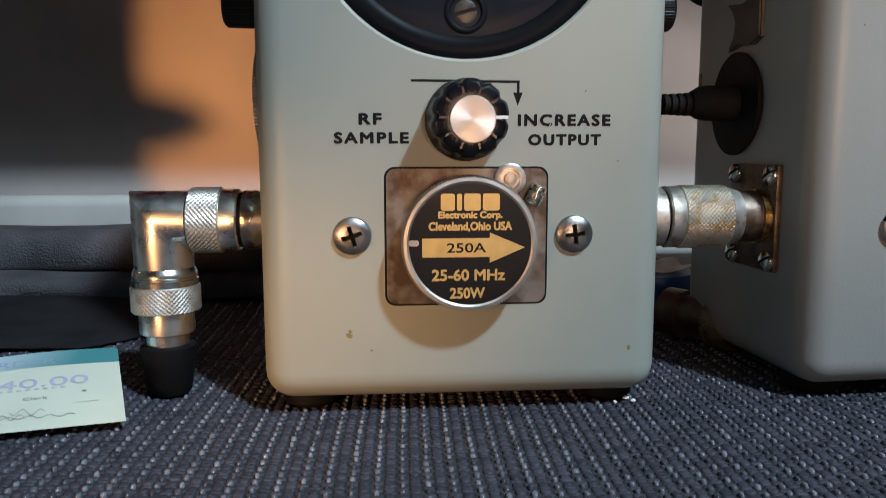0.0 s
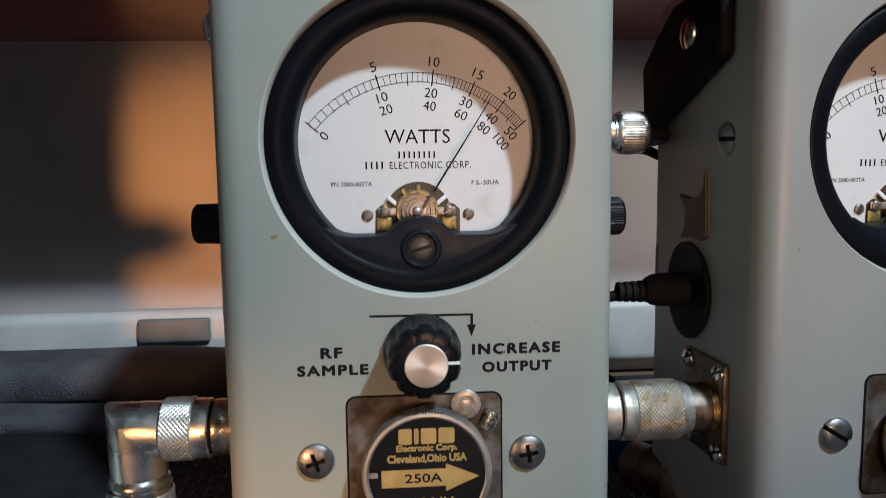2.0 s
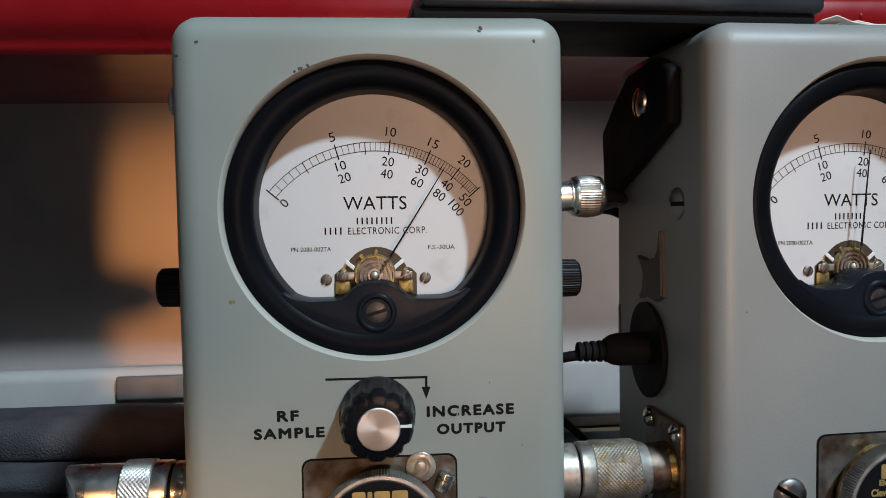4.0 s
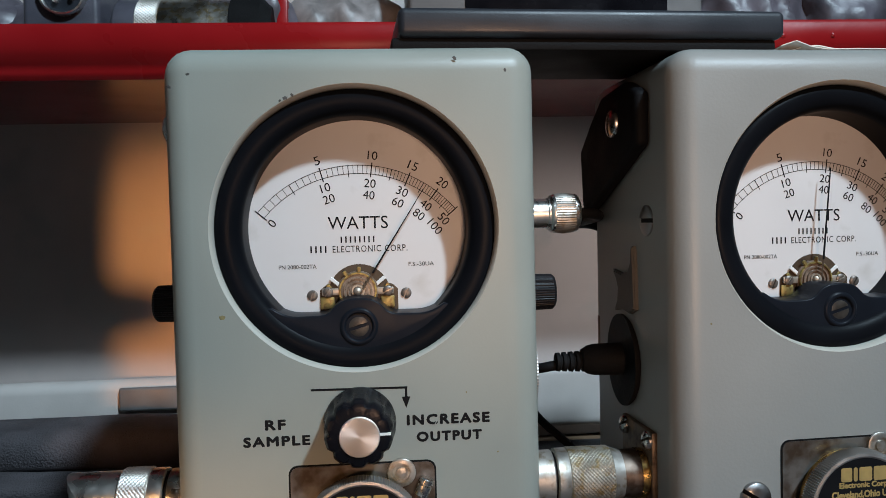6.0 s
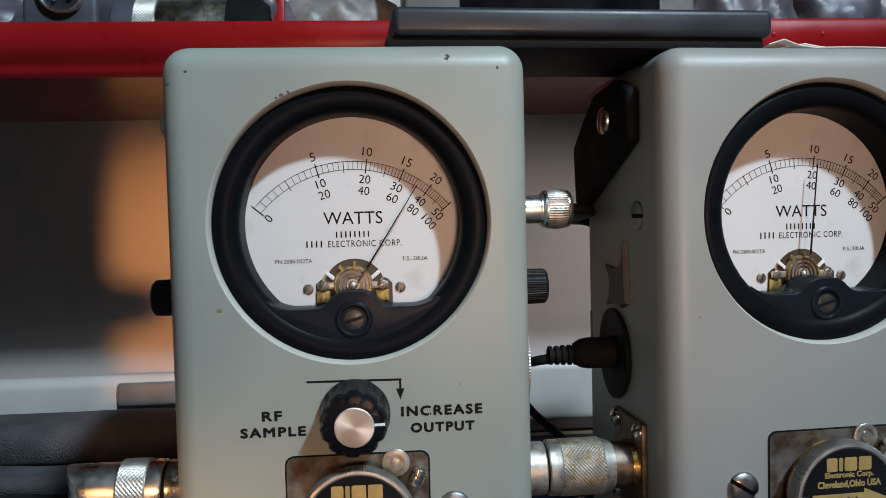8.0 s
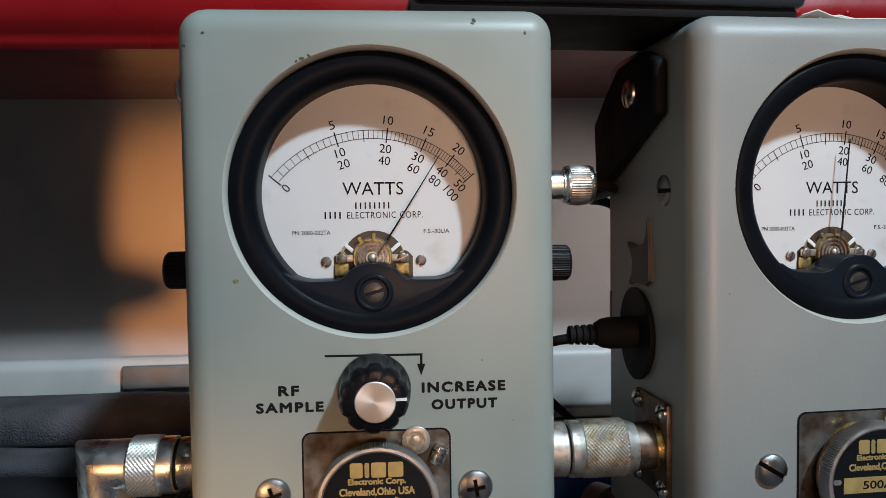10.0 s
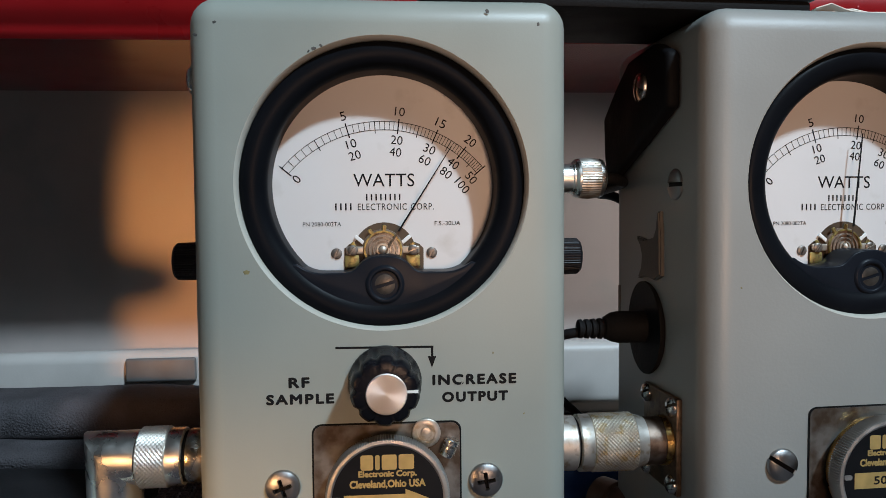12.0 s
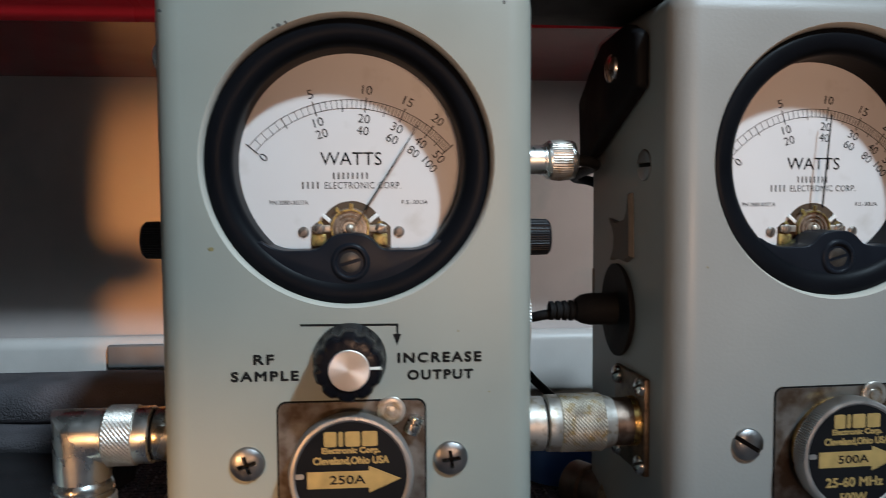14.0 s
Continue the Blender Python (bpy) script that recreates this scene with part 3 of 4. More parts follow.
        bmesh.ops.translate(bm, vec=(hx + 6.1 * math.sin(radians(a)), yy - 0.9, hz + 6.1 * math.cos(radians(a))), verts=bm.verts)
        part("brass_tab", bm, OLDBRASS, parent, "yellow brass tab")
    # needle over the scale
    bm = bmesh.new()
    s, c = math.sin(radians(needle_deg)), math.cos(radians(needle_deg))
    pts = []
    for r, w in ((7.4, -0.26), (PR - 2.0, -0.11), (PR - 2.0, 0.11), (7.4, 0.26)):
        x, z = on_dial(r, needle_deg)
        pts.append((x + w * c, z - w * s))
    poly(bm, pts, DY - 4.2, DY - 3.9)
    part("needle_root", stroke_bm(needle_deg), RECESS, parent, "brown needle root", 0)
    part("needle", bm, INK, parent, "thin black needle", 0)
    for ob in meter.children:
        if ob.name.split(".")[0] in ("dial_plate", "scale", "scale_lettering", "dial_lettering", "fine_lettering", "small_print", "movement_recess", "coil_film", "coil_ring", "coil_hub", "white_spring", "brass_stay",
                                     "bridge_arm", "bridge_screw", "brass_foot", "dial_screw", "brass_tab", "needle", "needle_root"):
            ob.matrix_basis = Matrix.Translation([MM * v for v in sink]) @ ob.matrix_basis
        elif ob.name.split(".")[0] in ("apron", "zero_boss", "zero_screw"):
            ob.matrix_basis = Matrix.Translation([MM * v for v in (sink[0], 0.3 * sink[1], 0.35 * sink[2])]) @ ob.matrix_basis


def knob_control(parent):
    """Fluted control knob with a spun metal cap and pointer, and its printed marks."""
    def flute(a, k):
        return 1.0 - (0.085 if 2 <= k <= 5 else 0.05 if k == 1 else 0.0) * max(0.0, math.cos(10 * a + 0.4)) ** 1.3
    prof = [(9.9, 0.4), (9.9, 2.0), (9.4, 3.2), (9.2, 9.9), (8.9, 11.7), (8.2, 12.8), (7.3, 13.1), (5.2, 13.1)]
    knob = part("knob", lathe(bmesh.new(), prof, "-y", (0, 0, 73.9), 120, flute), BLACK, parent, "glossy black fluted knob", 35)
    part("cap", lathe(bmesh.new(), [(5.3, 12.9), (5.3, 13.6), (5.1, 13.75), (0.05, 13.8)], "-y", (0.3, 0, 73.6), 48), SPUN, knob, "spun bright metal cap", 12)
    bm = box(bmesh.new(), 5.6, 8.4, -13.2, -12.8, 73.7, 74.4)
    part("pointer_mark", bm, WHITE, knob, "white pointer line")
    for words in ([("RF", -25.8, -20.2, 72.7, 75.6), ("SAMPLE", -31.8, -13.7, 68.2, 71.1)], [("INCREASE", 12.8, 35.9, 72.4, 75.4), ("OUTPUT", 15.4, 33.6, 67.7, 70.6)]):
        lettering("panel_lettering", parent, INK, words, -0.01, "black printed words", 0.2, spacing=1.22)
    bm = bmesh.new()
    poly(bm, [(-13.2, 83.0), (13.2, 82.75), (13.2, 83.35), (-13.2, 83.6)], -0.06, 0.0)
    poly(bm, [(12.5, 80.2), (13.15, 80.2), (13.15, 82.8), (12.5, 82.8)], -0.07, 0.0)
    poly(bm, [(11.6, 80.5), (13.95, 80.5), (12.75, 77.3)], -0.065, 0.0)
    part("arrow_mark", bm, INK, parent, "black printed arrow", 0)
    bm = poly(bmesh.new(), [(20.5, 72.5), (20.7, 72.45), (21.6, 74.2), (22.7, 76.3), (22.5, 76.4), (21.4, 74.3)], -0.32, -0.02)
    part("scratch", bm, PAINT, parent, "thin scratch through the print", 0)


def socket_plate(parent):
    part("plate_gap", poly(bmesh.new(), rounded(-19.9, 20.6, 28.3, 62.7, 2.6), -0.08, 0.4), RUBBER, parent, smooth=0)
    bm = poly(bmesh.new(), rounded(-19.4, 20.1, 28.8, 62.2, 2.3), -0.35, 0.3)
    part("socket_plate", bm, PLATE, parent, "tarnished brown-stained metal plate", 30)
    part("catch_washer", lathe(bmesh.new(), [(3.9, 0.3), (3.9, 0.9), (3.6, 1.1), (2.4, 1.1), (2.3, 0.8), (1.6, 0.8), (1.5, 1.4), (0.1, 1.6)], "-y", (11.0, 0, 59.6), 36), OLDNICKEL, parent)
    bm = lathe(bmesh.new(), [(1.9, -2.2), (2.0, -1.8), (2.0, 0.6), (1.4, 0.8), (1.4, 1.2), (2.0, 1.4), (2.0, 2.4), (1.7, 2.7)], "z", (0, 0, 0), 24)
    bmesh.ops.rotate(bm, matrix=Matrix.Rotation(radians(24), 3, "Y"), verts=bm.verts)
    bmesh.ops.translate(bm, vec=(17.0, -1.9, 55.6), verts=bm.verts)
    part("catch_pin", bm, NICKEL, parent)


def side_element(parent, side):
    """A spare element stored in the side of the housing: its knurled rim stands out."""
    at = (0, 42, 79.5 if side == "x" else 81.0)
    rim = part("spare_element_rim", knurl(bmesh.new(), 15.4, 51.8, 55.3, side, at, 90, 1, 0.4, True), RIM, parent, "knurled metal rim", 30)
    part("spare_element_collar", lathe(bmesh.new(), [(14.2, 50.4), (14.2, 51.9)], side, at, 48), BRASS, rim, "brass collar")
    part("spare_element_face", lathe(bmesh.new(), [(14.3, 55.1), (14.2, 55.45), (0.1, 55.5)], side, at, 48), LABEL, rim, "black label face")


def side_knob(parent, s, length):
    axis = "x" if s > 0 else "-x"
    def rib(a, k):
        return 1.0 - (0.035 * max(0.0, math.cos(44 * a)) if 1 <= k <= 3 else 0)
    part("side_knob", lathe(bmesh.new(), [(6.2, 50.6), (6.1, 52.5), (5.8, 52.8), (5.6, length - 0.8), (4.9, length), (0.1, length)], axis, (0, 30, 105.3), 192, rib), SATIN, parent, "ribbed black side knob", 30)


def flange(parent, s):
    """Square coaxial socket flange with four screws on one side."""
    axis = "x" if s > 0 else "-x"
    x0, x1 = (50.7, 52.6) if s > 0 else (-52.6, -50.7)
    body = part("socket_flange", box(bmesh.new(), x0, x1, 15, 40, 32.5, 62.5, 0.5, 2), FLANGE, parent, "copper-brown square socket flange")
    for y in (18.0, 37.0):
        for z in (35.5, 59.5):
            screw_head("flange_screw", body, s * 52.5, y, z, 2.95, "slot", 30, NICKEL, 2.0, axis)


def handle_end(parent, s):
    """Leather handle end folded against the side, with its screw."""
    pts = [(17, 166.5), (27, 171), (48, 169.4), (60, 162), (72, 153), (70, 131.5), (64, 130.5), (38.8, 140.7), (17, 150)]
    bm = bmesh.new()
    x0, x1 = (-55.6, -50.9) if s < 0 else (50.9, 55.5)
    a = [bm.verts.new((x0, y, z)) for y, z in pts]
    b = [bm.verts.new((x1, y, z)) for y, z in pts]
    bm.faces.new(a), bm.faces.new(b[::-1])
    for i in range(len(pts)):
        j = (i + 1) % len(pts)
        bm.faces.new((a[j], a[i], b[i], b[j]))
    bmesh.ops.recalc_face_normals(bm, faces=bm.faces)
    bmesh.ops.bevel(bm, geom=bm.edges[:], offset=1.6, segments=3, affect="EDGES", profile=0.5)
    ob = part("handle_end", bm, LEATHER, parent, "black leather handle end", 45)
    screw_head("handle_screw", ob, x0 if s < 0 else x1, 36, 158.8, 4.6, "slot", 80, NICKEL, 2.0, "-x" if s < 0 else "x")


def chips(parent, spots, dark=160.0):
    for x, z, r in spots:
        bm = lathe(bmesh.new(), [(r, -0.02), (r * 0.8, 0.05), (r * 0.1, 0.06)], "-y", (x, 0, z), 14, lambda a, k: 1 + 0.2 * math.sin(2 * a + x) + 0.15 * math.sin(5 * a))
        part("paint_chip", bm, CHIP_DARK if z > dark else CHIP, parent, smooth=0)


def element(name, m, watts, label):
    """Plug-in element with knurled rim and printed label."""
    el = empty(name, m, label, "plug-in element")
    part("collar", lathe(bmesh.new(), [(14.4, 0.2), (14.4, 1.8), (15.4, 2.2), (15.4, 3.4), (14.8, 3.8)], "-y", (0, 0, 0), 64), BRASS, el, "brass collar")
    serrate = lambda a, k: 1.0 - (0.034 if 0 < k < 4 else 0.026 if k == 4 else 0.012 if k == 5 else 0.0) * abs((a * 144 / (2 * math.pi)) % 1.0 * 2 - 1)
    rows = [(15.2, 3.6), (16.2, 3.9), (16.4, 5.0), (16.4, 7.6), (16.2, 8.5), (15.9, 8.8), (15.0, 8.95), (14.35, 8.6)]
    part("knurled_rim", lathe(bmesh.new(), rows, "-y", (0, 0, 0), 144 * 4, serrate, close=False), RIM, el, "bright knurled rim", 30)
    disc = part("label_disc", lathe(bmesh.new(), [(14.5, 8.2), (14.5, 8.75)], "-y", (0, 0, 0), 72), LABEL, el, "black label disc")
    y = -8.76
    bm = poly(bmesh.new(), [(-11.4, 42.4 - 45.4), (4.6, 42.4 - 45.4), (4.6, 41.0 - 45.4), (13.0, 44.6 - 45.4), (4.6, 48.2 - 45.4), (4.6, 46.9 - 45.4), (-11.4, 46.9 - 45.4)], y - 0.05, y)
    part("arrow", bm, GOLD, disc, "gold printed arrow", 0)
    lettering("label_lettering", disc, GOLD, [("Electronic Corp.", -7.6, 7.6, 5.7, 7.9), ("Cleveland,Ohio USA", -9.9, 9.9, 3.0, 5.4), ("25-60 MHz", -9.2, 8.3, -8.7, -5.9), (watts + "W", -4.9, 3.5, -13.0, -10.3)], y, "gold printed words", 0.11)
    lettering("arrow_lettering", disc, INK, [(watts + "A", -5.6, 3.7, -1.95, 0.4)], y - 0.06, "black printed rating", 0.06)
    # plain gold emblem
    bm = bmesh.new()
    for x0, x1 in ((-7.0, -3.7), (-3.2, -2.0), (-1.5, 2.4), (2.9, 6.9)):
        poly(bm, rounded(x0, x1, 8.0, 12.0, 0.5, 2), y - 0.05, y)
    part("emblem", bm, GOLD, disc, "gold emblem blocks", 0)
    bm = poly(bmesh.new(), rounded(-14.6, -12.2, -0.3, 1.1, 0.6, 3), y - 0.2, y)
    part("index_mark", bm, RIM, disc)
    return el


def wattmeters():
    one = empty("wattmeter", at_mm(0, 0, 0), "sage-green metal radio wattmeter with round white dial and RF sample knob", "wattmeter", "wattmeters on the mat")
    housing(one, PAINT, 177.1)
    dial_meter(one, 32.5)
    knob_control(one)
    socket_plate(one)
    for x, turn in ((-27.8, 18), (27.3, 8)):
        screw_head("panel_screw", one, x, 0, 45.9, 4.7, "cross", turn, STEEL, 1.9, label="cross-head steel screw")
    for s, length in ((-1, 62.4), (1, 61.2)):
        side_knob(one, s, length)
        side_element(one, "x" if s > 0 else "-x")
    chips(one, ((-28.9, 20.9, 0.8), (-28.6, 21.9, 0.5), (-23.4, 17.0, 0.35), (42.2, 16.4, 0.6), (-36.2, 104.0, 0.75), (-43.0, 169.3, 0.45), (42.2, 169.6, 0.45),
                (28.4, 172.9, 0.55), (-17.6, 162.7, 0.6), (-15.7, 163.5, 0.45), (-19.0, 162.0, 0.35), (-48.0, 166.0, 0.5), (29.5, 81.0, 0.25), (38.0, 64.0, 0.25)))
    part("handle_bracket", box(bmesh.new(), 50.7, 53.0, 28, 60, 150, 168, 0.8, 2), LEATHER, one, "black handle bracket")
    part("handle_bracket", box(bmesh.new(), -52.0, -50.7, 28, 60, 146, 168, 0.6, 2), LEATHER, one, "black handle bracket")
    screw_head("handle_screw", one, -51.0, 14, 156.5, 4.4, "slot", 80, NICKEL, 2.8, "-x")
    # sample port on the side, with its cap and cable stub
    port = part("sample_port", lathe(bmesh.new(), [(5.6, 50.6), (5.6, 52.0), (4.9, 52.2), (4.9, 62.4), (5.3, 62.7), (5.3, 64.2)], "x", (0, 45, 130.2), 40), CHROME, one, "chrome bayonet port")
    part("port_collar", knurl(bmesh.new(), 6.9, 64.8, 71.4, "x", (0, 45, 130.2), 48, 1, 0.3, True), OLDNICKEL, port, "ribbed dull nickel collar", 30)
    part("port_nut", lathe(bmesh.new(), [(5.4, 63.2), (6.2, 63.7), (6.4, 64.3), (6.4, 72.0), (6.2, 72.7), (5.0, 73.1), (4.6, 73.6), (3.0, 73.8)], "x", (0, 45, 130.2), 40), CHROME, port)
    element("plug_in_element", at_mm(0.35, 0, 44.6), "250", "round black and gold 250 watt plug-in element in the wattmeter socket")

    two = empty("wattmeter", at_mm(140.6, 3.0, 0, 3.0), "sage-green metal radio wattmeter with round white dial and side plug", "wattmeter", "wattmeters on the mat")
    housing(two, PAINT_OLD, 176.4)
    dial_meter(two, 5.0, (1.35, 2.5, -1.2))
    socket_plate(two)
    for x in (-27.8, 27.3):
        screw_head("panel_screw", two, x, 0, 46.5, 4.7, "slot", -32, STEEL, 2.1, label="slotted steel screw")
    flange(two, -1)
    handle_end(two, -1)
    screw_head("side_screw", two, -50.8, 20.5, 127.2, 4.8, "slot", 0, STEEL, 1.4, "-x")
    chips(two, ((-40.6, 97.5, 0.3),))
    # bronze spring clip on the side
    prof = [(30.8, 119), (29.6, 119), (28.8, 112), (28.4, 98.6), (33, 96.8), (40, 97.6), (46.8, 96.4), (43.6, 100.5), (43.0, 104.5), (44.6, 107.5), (48.4, 110.6), (40, 109.6), (34, 110.6), (31.8, 113.5)]
    bm = bmesh.new()
    p, q = [bm.verts.new((-52.4, y, z)) for y, z in prof], [bm.verts.new((-50.6, y, z)) for y, z in prof]
    bm.faces.new(p), bm.faces.new(q[::-1])
    for i in range(len(prof)):
        j = (i + 1) % len(prof)
        bm.faces.new((p[j], p[i], q[i], q[j]))
    bmesh.ops.recalc_face_normals(bm, faces=bm.faces)
    bmesh.ops.bevel(bm, geom=[e for e in bm.edges if all(v.co.x < -52 for v in e.verts)], offset=0.5, segments=2, affect="EDGES")
    part("spring_clip", bm, CLIP, two, "dull grey-brown spring clip")
    part("side_slit", box(bmesh.new(), -51.0, -50.6, 66, 68, 80, 92, 0.1, 1), COPPER, two)
    element("plug_in_element", pose(140.6 * MM, 3.0 * MM, 44.5 * MM, 0, 0, 3.0), "500", "round black and gold 500 watt plug-in element in the wattmeter socket")
    return one, two


# ---- connectors and cables ----
def adapter():
    th = empty("coaxial_adapter", at_mm(0, 23.5, 47.8), "tarnished silver coaxial coupling screwed between the two wattmeters", "connector")
    o = (0, 0, 0)
    part("inner_sleeve", lathe(bmesh.new(), [(7.0, 50.5), (8.3, 51.0), (8.3, 57.6), (7.9, 58.0)], "x", o, 56), OLDNICKEL, th)
    part("groove", lathe(bmesh.new(), [(7.6, 57.8), (7.6, 58.9)], "x", o, 56), INK, th)
    part("collar", lathe(bmesh.new(), [(8.1, 58.6), (8.7, 59.0), (8.7, 62.3), (8.4, 62.7)], "x", o, 56), OLDNICKEL, th)
    part("coupling_nut", knurl(bmesh.new(), 9.0, 62.6, 76.2, "x", o, 44, 12, 0.4), GILT, th, "diamond-knurled coupling nut, gold-stained", 25)
    part("shoulder", lathe(bmesh.new(), [(8.5, 76.1), (8.3, 76.8), (7.8, 78.6), (7.5, 79.6)], "x", o, 56), OLDNICKEL, th)
    part("neck", lathe(bmesh.new(), [(7.4, 79.4), (7.4, 84.9), (7.2, 85.1)], "x", o, 56), COPPER, th, "copper-coloured neck")
    part("brass_barrel", lathe(bmesh.new(), [(7.7, 85.0), (7.8, 86.6), (7.4, 86.9), (7.4, 87.4), (7.8, 87.6), (7.8, 90.8)], "x", o, 56), BRASS, th, "brass barrel")


def elbow():
    th = empty("elbow_connector", at_mm(-79.7, 23.0, 48.0), "bright nickel right-angle coaxial connector pointing down", "connector")
    o = (0, 0, 0)
    r, n = 8.0, 56
    bm = bmesh.new()
    rings = []
    ang = [2 * math.pi * i / n for i in range(n)]
    rings.append([bm.verts.new((7.6, r * math.cos(a), r * math.sin(a))) for a in ang])
    rings.append([bm.verts.new((-r * math.sin(a), r * math.cos(a), r * math.sin(a))) for a in ang])
    rings.append([bm.verts.new((-r * math.sin(a) * 0.97, r * math.cos(a) * 0.97, -13.0)) for a in ang])
    for a, b in zip(rings, rings[1:]):
        for i in range(n):
            bm.faces.new((a[i], a[(i + 1) % n], b[(i + 1) % n], b[i]))
    bm.faces.new(rings[0][::-1]), bm.faces.new(rings[-1])
    bmesh.ops.recalc_face_normals(bm, faces=bm.faces)
    part("elbow_body", bm, CHROME, th, "polished mitred elbow body", 30)
    part("coupling_nut", knurl(bmesh.new(), 9.0, 8.0, 16.4, "x", o, 40, 7, 0.42), KNURL, th, "diamond-knurled coupling nut", 25)
    part("sleeve", lathe(bmesh.new(), [(8.3, 16.2), (8.4, 16.5), (8.4, 20.6), (8.0, 21.0)], "x", o, n), CHROME, th)
    part("groove", lathe(bmesh.new(), [(7.4, 20.8), (7.4, 22.2)], "x", o, n), INK, th)
    part("socket_barrel", lathe(bmesh.new(), [(7.9, 22.0), (8.0, 22.4), (8.0, 25.5), (7.7, 26.0), (7.7, 28.6)], "x", o, n), OLDSILVER, th, "brass-tinted socket barrel")
    part("ring", lathe(bmesh.new(), [(7.8, 12.6), (8.2, 13.4), (8.6, 14.2), (8.6, 14.9), (8.2, 15.2), (8.2, 15.6), (8.7, 15.9), (8.7, 17.6)], "-z", o, n), NICKEL, th)
    part("lower_nut", knurl(bmesh.new(), 9.25, 17.4, 24.6, "-z", o, 44, 6, 0.42), KNURL, th, "diamond-knurled lower nut", 25)
    part("tail", lathe(bmesh.new(), [(7.2, 24.4), (7.3, 24.8), (7.3, 30.4), (7.0, 30.7), (5.7, 30.8), (5.6, 34.4)], "-z", o, n), CHROME, th)
    part("rubber_boot", lathe(bmesh.new(), [(6.6, 33.8), (7.4, 34.4), (7.2, 38.0), (6.2, 44.4), (5.6, 47.0), (5.0, 47.8)], "-z", o, 32), RUBBER, th, "black rubber end boot")


def side_plug():
    th = empty("cable_plug", at_mm(0, 0, 0), "black moulded cable plug with wide round flange in the meter", "plug")
    part("flange_disc", lathe(bmesh.new(), [(15.4, -85.6), (15.4, -84.6), (14.6, -83.6), (6.0, -83.2)], "x", (172, 42, 80.3), 56), RUBBER, th, "black rubber disc")
    bm = lathe(bmesh.new(), [(5.4, 0.0), (5.3, 9.5), (4.8, 12.0), (3.6, 14.0)], "-x", (87, 42, 80.6), 28)
    part("plug_body", bm, RUBBER, th)
    rows = []
    for k in range(5):
        rows += [(2.8 - 0.08 * k, 2.2 * k), (3.6 - 0.1 * k, 2.2 * k + 0.4), (3.5 - 0.1 * k, 2.2 * k + 1.5), (2.7 - 0.08 * k, 2.2 * k + 1.8)]
    part("strain_relief", lathe(bmesh.new(), rows, "-x", (74.5, 42, 80.2), 24), RUBBER, th, "ribbed strain relief")
    part("cord", tube(bmesh.new(), [(66, 42, 79.2), (60, 44, 78), (56.6, 50, 75), (56.5, 62, 60), (57, 74, 30), (60, 92, 4.4), (70, 118, 3.4), (80, 140, 3.4)], 1.7), RUBBER, th, "thin black cord")
    th = empty("thin_cable", at_mm(0, 0, 0), "thin black cable leading from the sample port to the next meter", "cable")
    part("cable", tube(bmesh.new(), [(73.0, 45, 130.2), (77.5, 46.5, 130), (82.4, 52, 129.2), (83.6, 62, 128.4), (83.4, 80, 127), (87, 96, 126), (98, 104, 124), (116, 108, 112), (124, 112, 60), (126, 120, 3.0)], 1.9), RUBBER, th)
    th = empty("thin_cable", at_mm(0, 0, 0), "black cable sagging down behind the coupling", "cable")
    part("cable", tube(bmesh.new(), [(60, 110, 60), (72, 118, 42), (86, 124, 28), (100, 130, 14), (118, 136, 2.2)], 1.8), RUBBER, th)


def loose_parts():
    th = empty("loose_connector", at_mm(87, 68, 8.8, -58), "dull brass coaxial connector lying on the mat between the meters", "connector")
    part("barrel", lathe(bmesh.new(), [(6.4, -10.0), (8.6, -9.6), (8.6, -2.0), (7.2, -1.6), (7.2, 10.0)], "x", (0, 0, 0), 40), DARKBRONZE, th)
    part("nut", knurl(bmesh.new(), 9.0, 9.0, 18.0, "x", (0, 0, 0), 36, 5, 0.4), FLANGE, th, smooth=25)
    th = empty("tape_roll", at_mm(86, 112, 0), "blue adhesive tape roll lying behind the meters", "tape roll")
    part("tape", lathe(bmesh.new(), [(9, 0.2), (19, 0.2), (19.4, 0.8), (19.4, 17.4), (19, 18.0), (9, 18.0)], "z", (0, 0, 0), 40), BLUE, th)
    th = empty("crumpled_paper", at_mm(84, 112, 18.2), "crumpled white paper on the tape roll", "paper")
    bm = bmesh.new()
    bmesh.ops.create_grid(bm, x_segments=10, y_segments=8, size=1)
    for v in bm.verts:
        v.co = Vector((v.co.x * 17, v.co.y * 13, 1.3 + 1.2 * math.sin(v.co.x * 5) * math.cos(v.co.y * 4) + 1.2 * v.co.x * v.co.x))
    part("sheet", bm, PAPER, th, smooth=60)


